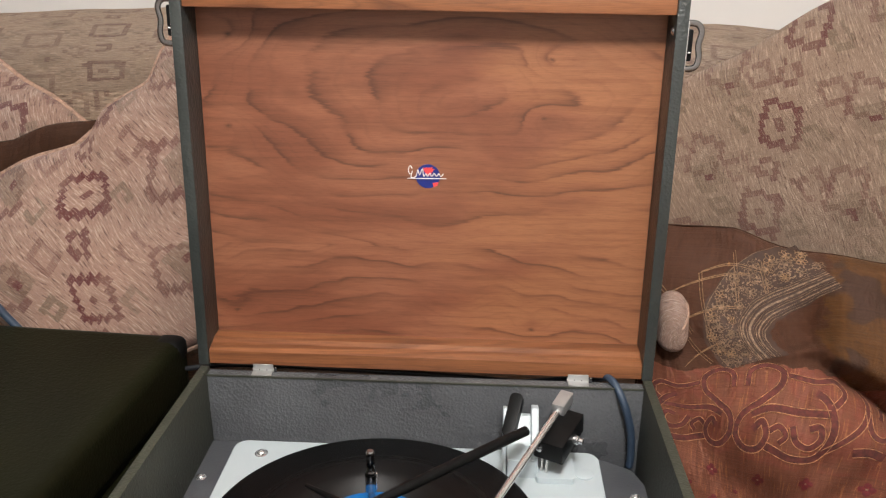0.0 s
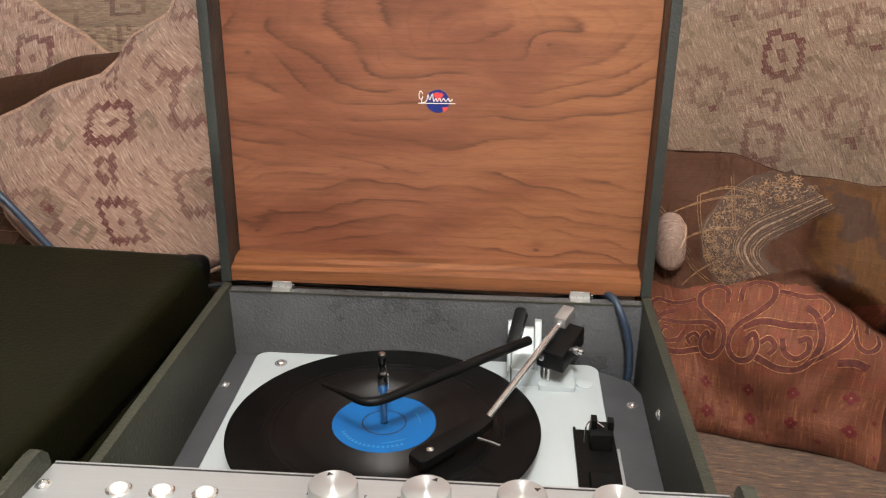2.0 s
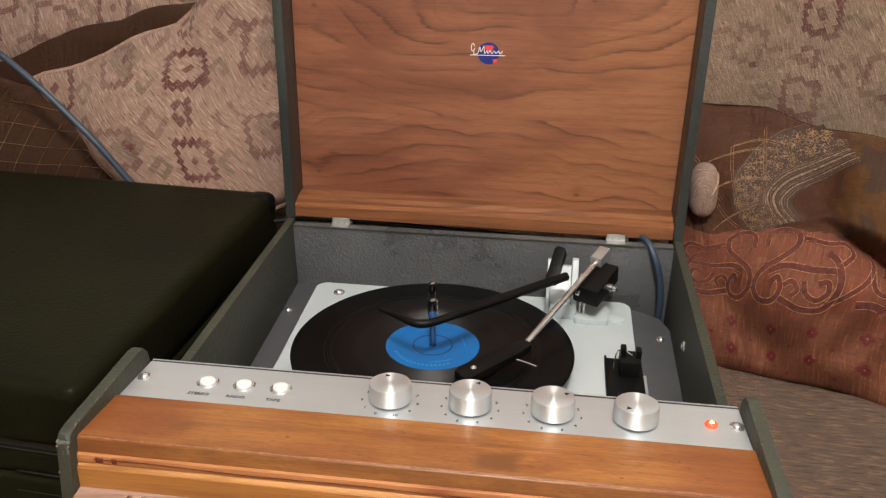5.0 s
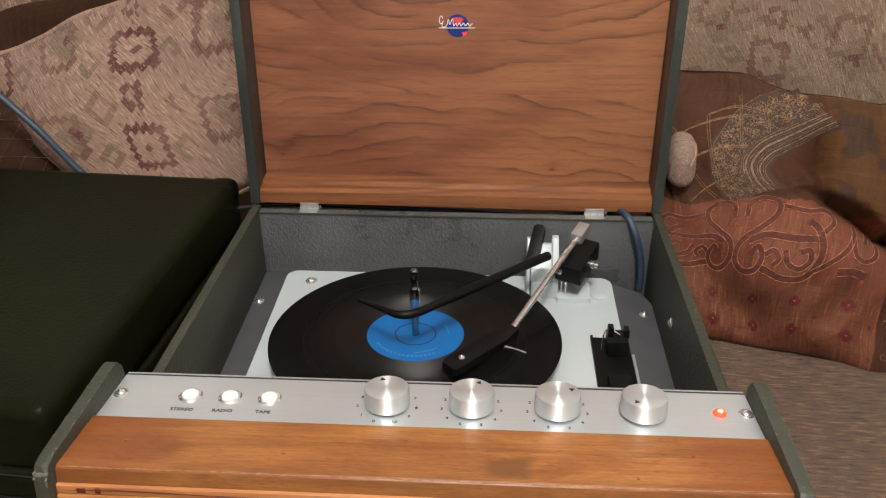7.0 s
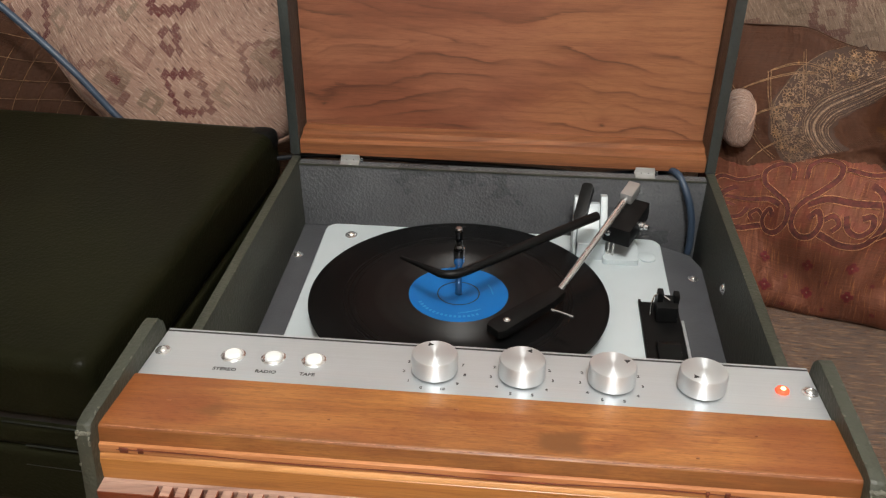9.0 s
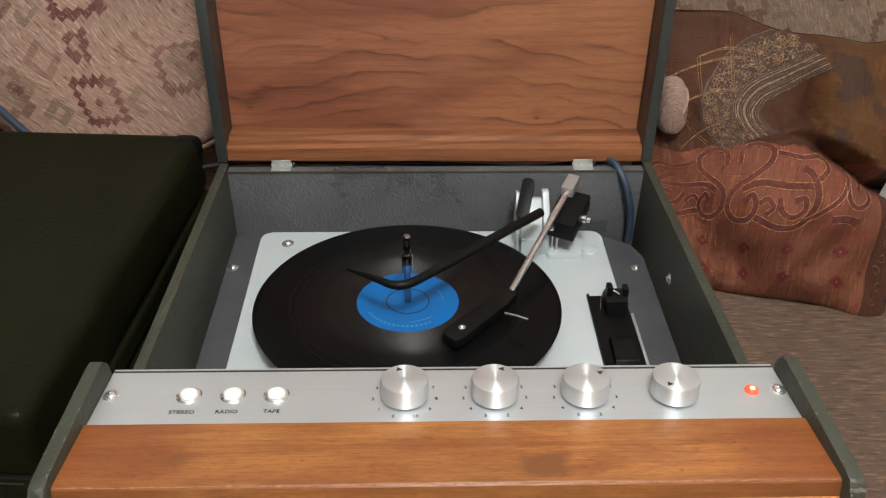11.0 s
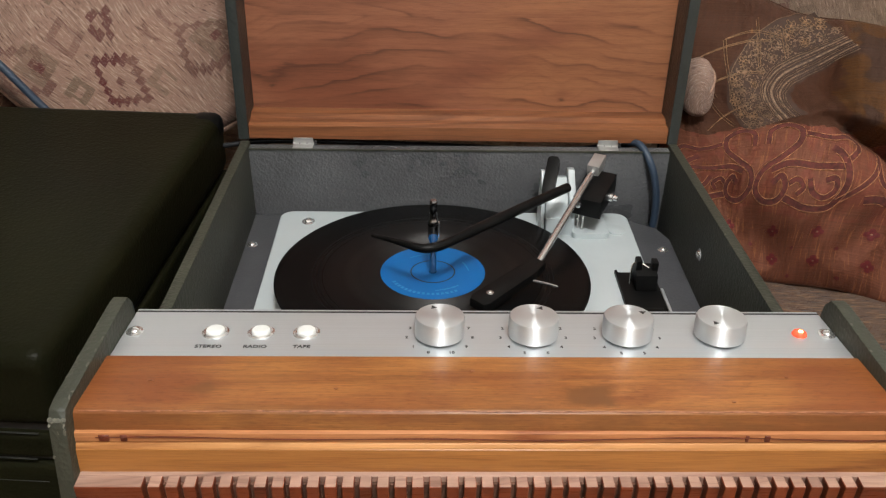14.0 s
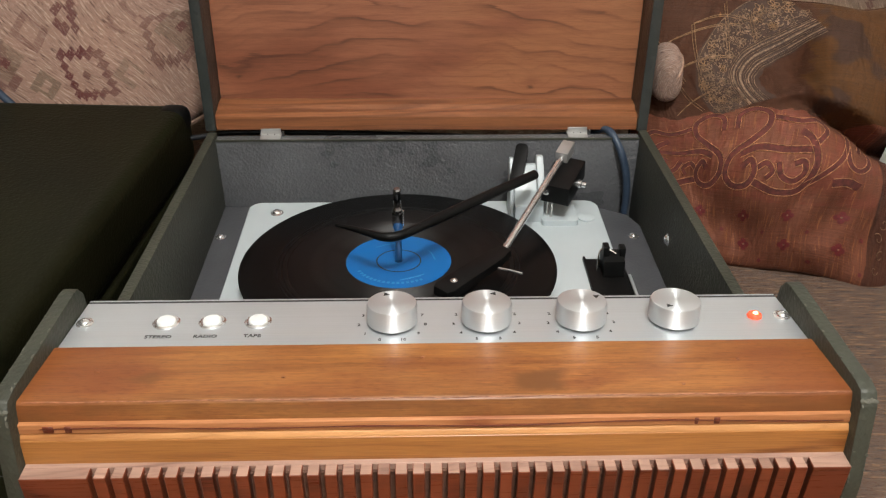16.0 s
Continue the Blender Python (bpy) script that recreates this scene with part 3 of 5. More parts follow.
def smooth_path(points, steps=8):
    """A smooth curve through the points."""
    p = [Vector(q) for q in points]
    p = [2 * p[0] - p[1]] + p + [2 * p[-1] - p[-2]]
    out = []
    for i in range(1, len(p) - 2):
        for s in range(steps):
            t = s / steps
            out.append(0.5 * ((2 * p[i]) + (p[i + 1] - p[i - 1]) * t + (2 * p[i - 1] - 5 * p[i] + 4 * p[i + 1] - p[i + 2]) * t * t + (3 * p[i] - p[i - 1] - 3 * p[i + 1] + p[i + 2]) * t ** 3))
    out.append(p[-2])
    return out


def tube(points, radius, seg=10, flat=1.0):
    """A round bar along a path; radius may be a list."""
    bm = bmesh.new()
    pts = [Vector(p) for p in points]
    rad = radius if isinstance(radius, (list, tuple)) else [radius] * len(pts)
    rings = []
    side = None
    for i, p in enumerate(pts):
        d = (pts[min(i + 1, len(pts) - 1)] - pts[max(i - 1, 0)]).normalized()
        ref = Vector((0, 0, 1)) if abs(d.z) < 0.95 else Vector((0, 1, 0))
        s = d.cross(ref).normalized() if side is None else (side - d * side.dot(d)).normalized()
        side = s
        t = d.cross(s)
        rings.append([bm.verts.new(p + rad[i] * (s * math.cos(2 * math.pi * k / seg) + flat * t * math.sin(2 * math.pi * k / seg))) for k in range(seg)])
    for a, b in zip(rings, rings[1:]):
        for i in range(seg):
            bm.faces.new((a[i], a[(i + 1) % seg], b[(i + 1) % seg], b[i]))
    bm.faces.new(rings[0])
    bm.faces.new(rings[-1][::-1])
    return bm


def rounded(x0, x1, y0, y1, r, seg=6, corners=(1, 1, 1, 1)):
    out = []
    for (cx, cy, a0), on in zip(((x1 - r, y1 - r, 0), (x0 + r, y1 - r, 90), (x0 + r, y0 + r, 180), (x1 - r, y0 + r, 270)), corners):
        for i in range(seg + 1):
            a = radians(a0 + 90 * i / seg)
            out.append((cx + r * math.cos(a), cy + r * math.sin(a)))
    return out


def lettering(text, size, m, bm=None, shear=0.0):
    """Built-in letters as a flat mesh, at the pose m."""
    cu = bpy.data.curves.new("letters", "FONT")
    cu.body, cu.size, cu.align_x, cu.align_y, cu.extrude, cu.resolution_u, cu.shear, cu.offset = text, size, "CENTER", "CENTER", 0.00008, 2, shear, size * 0.018
    ob = new("letters", cu)
    dep = bpy.context.evaluated_depsgraph_get()
    me = bpy.data.meshes.new_from_object(ob.evaluated_get(dep))
    b = bmesh.new()
    b.from_mesh(me)
    bpy.data.objects.remove(ob)
    bpy.data.curves.remove(cu)
    bpy.data.meshes.remove(me)
    for f in b.faces:
        f.material_index = 0
    return join(bm, move(b, m))


def screw(parent, at, r, normal=(0, 0, 1), name="screw", mat="chrome"):
    """A dome-headed crosshead screw on a washer."""
    q = Vector((0, 0, 1)).rotation_difference(Vector(normal)).to_matrix().to_4x4()
    bm = lathe([(0, 0.0), (r * 1.35, 0.0), (r * 1.4, r * 0.12), (r * 1.1, r * 0.2), (r, r * 0.25), (r * 0.92, r * 0.5), (r * 0.6, r * 0.72), (r * 0.2, r * 0.8), (0, r * 0.62)], seg=20, m=Matrix.Translation(at) @ q)
    return part(name, bm, mat, parent)


# ---- the room ----
def wall(name, x0, x1, y0, y1, z0, z1, mat, label, category):
    return solo(name, box(x0, x1, y0, y1, z0, z1), mat, label, category, kind="structure", smooth=False)


FLOOR = 0.06
wall("floor", -2.2, 2.4, -2.6, 1.05, FLOOR - 0.1, FLOOR, "floor", "brown wooden floor under the sofa", "floor")
wall("wall_north", -2.2, 2.4, 1.05, 1.17, FLOOR, 2.52, "plaster", "plain cream painted wall behind the sofa", "wall")
# unseen walls and ceiling, added to close the room and bounce the lamp's light
wall("wall_south", -2.2, 2.4, -2.72, -2.6, FLOOR, 2.52, "plaster", "plain cream painted wall facing the sofa", "wall")
# unseen and dark, so surfaces facing it get less bounced light
wall("wall_west", -2.32, -2.2, -2.72, 1.17, FLOOR, 2.52, "umber_wall", "unseen side wall, coloured dark to cut bounced light", "wall")
wall("wall_east", 2.4, 2.52, -2.72, 1.17, FLOOR, 2.52, "plaster", "plain cream painted side wall", "wall")
wall("ceiling", -2.32, 2.52, -2.72, 1.17, 2.52, 2.6, "ceiling", "plain white painted ceiling", "ceiling")
fixture = thing("pendant_lamp", (LAMP[0], LAMP[1], 2.52), "plain white pendant lamp hanging from the ceiling", "lamp")
part("ceiling_rose", lathe([(0, 0), (0.05, 0), (0.045, -0.02), (0.01, -0.03), (0, -0.03)], (LAMP[0], LAMP[1], 2.52), 24), "white", fixture)
part("flex", tube([(LAMP[0], LAMP[1], 2.50), (LAMP[0], LAMP[1], 2.47)], 0.004, 8), "white", fixture)
part("lampholder", lathe([(0, 0), (0.018, 0), (0.018, 0.04), (0.01, 0.045), (0, 0.045)], (LAMP[0], LAMP[1], 2.43), 16), "white", fixture)


# ---- sofa ----
def sheet(fn, nu, nv, uvfn=None, bm=None):
    """A grid surface fn(u, v) over -1..1, with its UV in metres."""
    bm = bm or bmesh.new()
    lay = bm.loops.layers.uv.verify()
    grid = [[bm.verts.new(fn(-1 + 2 * i / nu, -1 + 2 * j / nv)) for i in range(nu + 1)] for j in range(nv + 1)]
    for j in range(nv):
        for i in range(nu):
            f = bm.faces.new((grid[j][i], grid[j][i + 1], grid[j + 1][i + 1], grid[j + 1][i]))
            for loop, (a, b) in zip(f.loops, ((i, j), (i + 1, j), (i + 1, j + 1), (i, j + 1))):
                u, v = -1 + 2 * a / nu, -1 + 2 * b / nv
                loop[lay].uv = uvfn(u, v) if uvfn else (u, v)
    return bm


def blob(v, s, seed=0.0):
    return noise.noise(Vector(v) * s + Vector((seed, seed * 1.7, seed * 0.3)))


class Pad:
    """A stuffed cushion between four corners (bl, br, tr, tl, front side towards -y)."""

    def __init__(self, corners, thick, pinch=0.06, lump=0.006, power=2.4, seed=0.0, skew=0.0, shift=(0, 0), extra=None, edge=()):
        self.extra, self.edge = extra, edge
        self.c = [Vector(q) for q in corners]
        self.thick, self.pinch, self.lump, self.power, self.seed, self.skew = thick, pinch, lump, power, seed, skew
        bl, br, tr, tl = self.c
        self.hw = ((br - bl).length + (tr - tl).length) / 4
        self.hh = ((tl - bl).length + (tr - br).length) / 4
        self.n = (br - tl).cross(tr - bl).normalized()
        if self.n.y > 0:
            self.n = -self.n
        self.shift = shift
        self.world = shift == "world"

    def flat(self, u, v):
        bl, br, tr, tl = self.c
        uu = u * (1 - self.pinch * (1 - v * v))
        vv = v * (1 - self.pinch * (1 - u * u))
        a, b = (uu + 1) / 2, (vv + 1) / 2
        p = bl * (1 - a) * (1 - b) + br * a * (1 - b) + tr * a * b + tl * (1 - a) * b
        for (a0, e0), (a1, e1) in zip(self.edge, self.edge[1:]):
            if a0 <= a < a1:
                t = (a - a0) / (a1 - a0)
                p.z += (e0 + (e1 - e0) * t * t * (3 - 2 * t)) * max(0.0, b) ** 5
        return p

    def front(self, u, v, side=1):
        h = max(0.0, (1 - abs(u) ** self.power) * (1 - abs(v) ** self.power)) ** 0.5
        p = self.flat(u, v)
        p = p + Vector((blob(p, 11, self.seed + 7), 0, blob(p, 11, self.seed + 2))) * self.lump * 1.5
        w = blob(p, 9, self.seed) * 1.6 + blob(p, 26, self.seed + 4) * 0.6
        if self.extra and side > 0:
            p = p + self.n * self.extra(u, v) * min(1.0, 2 * h)
        return p + self.n * side * (self.thick * h * (1 - self.skew * v) + self.lump * w * (0.35 + 0.65 * h))

    def uv(self, u, v):
        if self.world:
            p = self.flat(u, v)
            return (p.x, p.z)
        return (u * self.hw + self.shift[0], v * self.hh + self.shift[1])

    def mesh(self, n=44):
        def ease(q):
            return math.sin(q * math.pi / 2)
        bm = sheet(lambda u, v: self.front(ease(u), ease(v)), n, n, lambda u, v: self.uv(ease(u), ease(v)))
        sheet(lambda u, v: self.front(-ease(u), ease(v), -1), n // 2, n // 2, lambda u, v: self.uv(-ease(u), ease(v)), bm)
        bmesh.ops.remove_doubles(bm, verts=[q for q in bm.verts if q.is_boundary], dist=0.004)
        return bm

    def rim(self, k=24):
        pts = []
        for a, b in (((-1, -1), (1, -1)), ((1, -1), (1, 1)), ((1, 1), (-1, 1)), ((-1, 1), (-1, -1))):
            for i in range(k):
                t = i / k
                pts.append(self.front(a[0] + (b[0] - a[0]) * t, a[1] + (b[1] - a[1]) * t))
        return pts + pts[:1]


def cushion(name, pad, mat, label, piping="", n=44):
    e = thing(name, pad.flat(0, -1), label, "cushion", "sofa cushions")
    part("cover", pad.mesh(n), mat, e)
    if piping:
        part("piping", tube(pad.rim(), 0.0046, 8), piping, e)
    return e


sofa = thing("sofa", (0.0, 0.2, FLOOR), "beige and brown patterned chenille sofa with loose cushions", "sofa")
SEAT = 0.520


def seat_top(u, v):
    x, y = -0.05 + u * 1.0, 0.02 + v * 0.56
    e = max(abs(u) ** 14, abs(v) ** 10)
    p = Vector((x, y, 0))
    return Vector((x, y, SEAT - 0.075 * e + 0.003 * blob(p, 7) * (1 - e)))


bm = sheet(seat_top, 72, 48, lambda u, v: (u * 1.0, v * 0.56))
box(-1.048, 0.948, -0.538, 0.578, 0.30, SEAT - 0.072, 0.02, 3, bm)
part("seat_cushion", bm, "sofa_seat", sofa, "brown streaked chenille seat cushion")
part("base", box(-1.05, 0.95, -0.53, 0.80, FLOOR + 0.06, 0.30, 0.02, 2), "sofa_seat", sofa)
for x in (-0.98, 0.88):
    for y in (-0.46, 0.72):
        part("foot", lathe([(0, 0), (0.022, 0), (0.03, 0.06), (0, 0.06)], (x, y, FLOOR), 16), "walnut", sofa)


def back_face(u, v):
    a = v * 1.9
    x = u * 1.12 - 0.05
    top = 1.0 - 0.05 * (x + 0.15) ** 2 - 0.01
    r = 0.10
    z = top - r + r * math.sin(min(a, math.pi / 2) if a > 0 else 0) if a > 0 else (top - r) + a * (top - r - 0.32) / 1.9
    y = 0.60 + (r - r * math.cos(a) if a > 0 else 0) + (0.03 * a if a < 0 else 0)
    p = Vector((x, y, z))
    return p + Vector((0, 0.010 * blob(p, 5), 0.008 * blob(p, 6, 3)))


bm = sheet(back_face, 60, 44, lambda u, v: (u * 1.12 - 0.05, 0.75 + v * 0.4))
part("backrest", bm, "sofa_back", sofa, "rounded chenille backrest with faded medallions")
part("backrest_core", box(-1.15, 1.05, 0.70, 0.84, 0.31, 0.93, 0.03, 3), "sofa_back", sofa)
for x0, x1 in ((-1.30, -1.06), (0.96, 1.20)):
    part("arm", box(x0, x1, -0.52, 0.72, FLOOR + 0.06, 0.74, 0.06, 5), "sofa_seat", sofa)

pad_a = Pad([(-0.44, 0.25, 0.56), (-0.02, 0.33, 0.70), (-0.19, 0.455, 1.06), (-0.63, 0.355, 0.775)], 0.052, 0.08, 0.011, 2.2, 1.0, shift="world",
            edge=((0.0, 0.0), (0.30, -0.022), (0.48, -0.050), (0.53, -0.016), (0.60, -0.022), (0.66, -0.034), (0.72, 0.004), (0.78, 0.016), (1.0, 0.0)))
cushion("back_cushion", pad_a, "cushion_a", "beige chenille cushion with rust stepped medallions leaning on the backrest", "piping", 90)
pad_b = Pad([(-1.00, 0.44, 0.66), (-0.50, 0.50, 0.815), (-0.475, 0.56, 0.845), (-0.86, 0.58, 1.125)], 0.05, 0.04, 0.008, 2.4, 5.0, shift="world")
cushion("back_cushion", pad_b, "cushion_b", "beige chenille cushion with rust medallions tucked behind another", "piping")
# slim pad standing in for a fold of brown brocade between the cushions
pad_f = Pad([(-0.80, 0.44, 0.64), (-0.40, 0.45, 0.76), (-0.395, 0.47, 0.885), (-0.80, 0.46, 0.78)], 0.022, 0.02, 0.008, 2.4, 31.0)
cushion("throw_pillow", pad_f, "satin_plain", "slim fold of dark brown brocade between two beige cushions")
pad_r = Pad([(0.25, 0.57, 0.62), (0.84, 0.30, 0.60), (0.86, 0.40, 1.27), (0.27, 0.64, 0.845)], 0.045, 0.02, 0.006, 2.6, 9.0, shift="world")
cushion("back_cushion", pad_r, "cushion_r", "large beige chenille back cushion with rust and olive medallions", "")
bolster = thing("bolster_cushion", (0.2965, 0.222, 0.690), "pale chenille cushion corner with a stitched seam behind the open lid", "cushion", "sofa cushions")


def bolster_skin(u, v):
    th, ph = u * math.pi, v * math.pi / 2
    c, s = math.cos(ph), math.sin(ph)
    x, z = math.copysign(abs(math.cos(th)) ** 0.8, math.cos(th)) * c ** 0.7, math.copysign(abs(math.sin(th)) ** 0.8, math.sin(th)) * c ** 0.7
    p = Vector((0.2965 + 0.0165 * x, 0.222 - 0.030 * s, 0.7215 + 0.032 * z))
    return p + Vector((0.0012 * blob(p, 50, 2), 0, 0.003 * blob(p, 40, 5)))


part("cover", sheet(bolster_skin, 48, 40, lambda u, v: (0.09 * u, 0.05 * v)), "cushion_c", bolster)
seam = [bolster_skin(0.16 + 0.05 * math.sin(3 * k / 40), -0.5 + 1.4 * k / 40) for k in range(41)]
part("piping", tube(seam, 0.0014, 6), "piping", bolster)
pad_d = Pad([(-0.98, 0.28, 0.53), (-0.50, 0.30, 0.53), (-0.44, 0.345, 0.72), (-0.92, 0.40, 0.84)], 0.045, 0.06, 0.006, 2.4, 15.0)
left_pillow = cushion("throw_pillow", pad_d, "satin_plain", "dark brown brocade throw pillow with gold thread lattice")

# ---- brown brocade throw pillow with its embroidery ----


def smoothstep(t):
    return 1 / (1 + math.exp(-max(-40.0, min(40.0, t))))


def flap(u, v):
    """How far a point lies on the corner that flops over the lower panel."""
    line = 0.15 - 0.30 * (u - 0.18) if u < 0.66 else 0.006
    return smoothstep((u - 0.19 - 0.14 * (v - 0.3)) / 0.045) * smoothstep((v - line - 0.01 * math.sin(14 * u)) / 0.020)


def belly(u, v):
    """The lower panel bulges, the upper corner hangs over it and its cloth gathers in folds."""
    f = flap(u, v)
    swell = 0.036 * math.exp(-((u - 0.62) / 0.42) ** 2 - ((v - 0.26) / 0.34) ** 2)
    fold = 0.010 * math.exp(-((v - 0.20 - 0.5 * (u - 0.05)) / 0.05) ** 2 - ((u - 0.12) / 0.16) ** 2)
    return (0.040 * math.exp(-((u - 0.2) / 0.55) ** 2 - ((v + 0.28) / 0.30) ** 2) * (1 - 0.6 * f) + swell * f + 0.022 * f + fold
            - 0.032 * math.exp(-((v - 0.115 + 0.30 * (min(u, 0.66) - 0.18) + 0.02 * math.sin(9 * u)) / 0.055) ** 2) * smoothstep((u - 0.26) / 0.06)
            + 0.005 * math.sin(7 * u + 9 * v) * (1 - u * u) + 0.0035 * math.sin(23 * u - 11 * v) * (1 - u * u) * smoothstep((-v - 0.3) / 0.1))


pad_p = Pad([(0.255, 0.170, 0.512), (0.545, 0.085, 0.505), (0.600, 0.262, 0.785), (0.255, 0.320, 0.803)], 0.040, 0.06, 0.012, 2.5, 21.0, 0.1, shift=(0.0, -0.014), extra=belly)
pillow = thing("throw_pillow", (0.42, 0.2, 0.52), "brown and rust brocade throw pillow with scrolls and flowers", "cushion", "sofa cushions")
part("cover", pad_p.mesh(150), "satin", pillow)
part("seam_cord", tube(pad_p.rim(), 0.0018, 8), "satin_plain", pillow)


def stitch(bm, pad, path, width, lift=0.0012, closed=False):
    """A flat thread of that width along a path in metres from the pillow's middle."""
    pts = [Vector((p[0], p[1])) for p in path]
    prev = None
    for i, p in enumerate(pts):
        d = (pts[min(i + 1, len(pts) - 1)] - pts[max(i - 1, 0)])
        d = d.normalized() if d.length > 1e-9 else Vector((1, 0))
        s = Vector((-d.y, d.x)) * (width / 2)
        row = []
        for q, up in ((p - s, 0.0), (p, lift), (p + s, 0.0)):
            u, v = (q.x - pad.shift[0]) / pad.hw, (q.y - pad.shift[1]) / pad.hh
            row.append(bm.verts.new(pad.front(max(-0.995, min(0.995, u)), max(-0.995, min(0.995, v))) + pad.n * (0.0006 + up)))
        if prev:
            for a in (0, 1):
                bm.faces.new((prev[a], prev[a + 1], row[a + 1], row[a]))
        prev = row


def patch(bm, pad, cx, cy, rx, ry, turn=0.0, seg=10, rag=0.0, lift=0.0012):
    """A small padded motif."""
    mid = None
    ring = []
    ca, sa = math.cos(turn), math.sin(turn)
    for i in range(seg):
        a = 2 * math.pi * i / seg
        k = 1 + rag * blob((cx * 30 + math.cos(a), cy * 30 + math.sin(a), 0), 1.3)
        x, y = rx * k * math.cos(a), ry * k * math.sin(a)
        q = (cx + ca * x - sa * y, cy + sa * x + ca * y)
        ring.append(bm.verts.new(pad.front(max(-0.99, min(0.99, (q[0] - pad.shift[0]) / pad.hw)), max(-0.99, min(0.99, (q[1] - pad.shift[1]) / pad.hh))) + pad.n * 0.0007))
    mid = bm.verts.new(pad.front((cx - pad.shift[0]) / pad.hw, (cy - pad.shift[1]) / pad.hh) + pad.n * (0.0007 + lift))
    for i in range(seg):
        bm.faces.new((ring[i], ring[(i + 1) % seg], mid))


def spiral(cx, cy, r, turns, start, way=1, n=30, tail=None):
    out = []
    for i in range(n + 1):
        t = i / n
        a = start + way * turns * 2 * math.pi * t
        out.append((cx + r * (1 - 0.82 * t) * math.cos(a), cy + r * (1 - 0.82 * t) * math.sin(a)))
    return (tail or []) + out


# dark red flowers in rows on the lower panel
for b, shift in ((-0.113, 0.0), (-0.150, 0.002)):
    for i in range(5):
        a = -0.124 + i * 0.053 + shift
        bb = b + 0.05 * (a + 0.02)
        bm = bmesh.new()
        for dx, dy in ((0.0042, 0), (-0.0042, 0), (0, 0.0042), (0, -0.0042)):
            patch(bm, pad_p, a + dx, bb + dy, 0.0034, 0.0034, 0.78, 8, 0.25, 0.0005)
        part("flower", bm, "thread_red", pillow, "dark red stitched flower")
        bm = bmesh.new()
        patch(bm, pad_p, a, bb, 0.0013, 0.0013, 0, 6, 0, 0.0016)
        part("flower_heart", bm, "thread_beige", pillow)
        bm = bmesh.new()
        patch(bm, pad_p, a + 0.026, bb - 0.019, 0.0026, 0.0026, 0.78, 6, 0.3, 0.0004)
        part("small_flower", bm, "thread_red", pillow)

# the scroll band across the middle, one half mirrored to the other
HALF = [
    (0.0058, [(11, -22), (14, -45), (35, -55), (58, -45), (58, -22), (36, -2), (10, 15), (5, 38), (20, 55), (40, 54), (50, 38), (42, 22), (30, 32)]),
    (0.0060, [(24, 14), (50, 6), (90, 7), (126, 2)]),
    (0.0066, [(50, 50), (66, 56), (91, 65), (121, 62), (134, 40), (134, 14), (121, -10), (104, -20)]),
    (0.0056, [(84, 24), (93, 42), (111, 48), (123, 35), (118, 20), (106, 24)]),
    (0.0050, [(131, 52), (151, 32), (171, 6), (178, -20), (172, -38)]),
    (0.0056, [(178, -12), (184, 14), (201, 24), (220, 12), (222, -10), (207, -18), (199, -4)]),
    (0.0050, [(66, -38), (100, -34), (128, -40), (142, -26), (128, -6)]),
    (0.0090, [(166, 46), (186, 44), (206, 52)]),
    (0.0048, [(54, 32), (66, 26), (78, 36), (70, 46)]),
]
for flip in (1, -1):
    for width, knots in HALF:
        ctrl = [(-0.0480 + flip * px / 1450, -0.0435 - py / 1420 + 0.07 * flip * px / 1450, 0) for px, py in knots]
        path = [(q.x, q.y) for q in smooth_path(ctrl, 6) if abs(q.x) < 0.145]
        if len(path) < 5:
            continue
        bm = bmesh.new()
        stitch(bm, pad_p, path, width, 0.0003)
        scroll = part("scroll", bm, "thread_rust", pillow, "dark red scroll edged in gold")
        bm = bmesh.new()
        for off in (-width / 2 - 0.0003, width / 2 + 0.0003):
            side = []
            for i, p in enumerate(path):
                q0, q1 = path[max(0, i - 1)], path[min(len(path) - 1, i + 1)]
                d = Vector((q1[0] - q0[0], q1[1] - q0[1]))
                d = d.normalized() if d.length > 1e-9 else Vector((1, 0))
                side.append((p[0] - d.y * off, p[1] + d.x * off))
            for i in range(0, len(side) - 3, 5):
                stitch(bm, pad_p, side[i:i + 6], 0.0009, 0.0008)
        part("gold_edge", bm, "thread_edge", scroll)

# gold lattice and paisley on the upper panel
for x0, y0, x1, y1, bow in ((-0.053, 0.126, -0.040, 0.080, 0.001), (-0.085, 0.100, -0.066, 0.020, 0.002), (-0.023, 0.124, -0.013, 0.096, 0.001), (-0.096, 0.034, -0.077, 0.004, 0.001),
                            (-0.137, 0.057, -0.033, 0.109, -0.006), (-0.086, 0.100, -0.020, 0.116, -0.004), (-0.100, 0.050, -0.033, 0.075, -0.003), (-0.106, 0.002, -0.060, 0.032, -0.002), (-0.128, 0.088, -0.090, 0.040, 0.002)):
    path = [(x0 + (x1 - x0) * k / 10 + bow * math.sin(math.pi * k / 10), y0 + (y1 - y0) * k / 10 - bow * math.sin(math.pi * k / 10)) for k in range(11)]
    bm = bmesh.new()
    for off in (-0.0012, 0.0012):
        stitch(bm, pad_p, [(p[0] + off, p[1] + off) for p in path], 0.0009, 0.0006)
    part("lattice_thread", bm, "thread_gold", pillow)
rng = random.Random(4)
swathe = smooth_path([(0.030, 0.130, 0), (0.003, 0.113, 0), (-0.026, 0.090, 0), (-0.043, 0.058, 0), (-0.043, 0.028, 0), (-0.034, 0.002, 0)], 10)


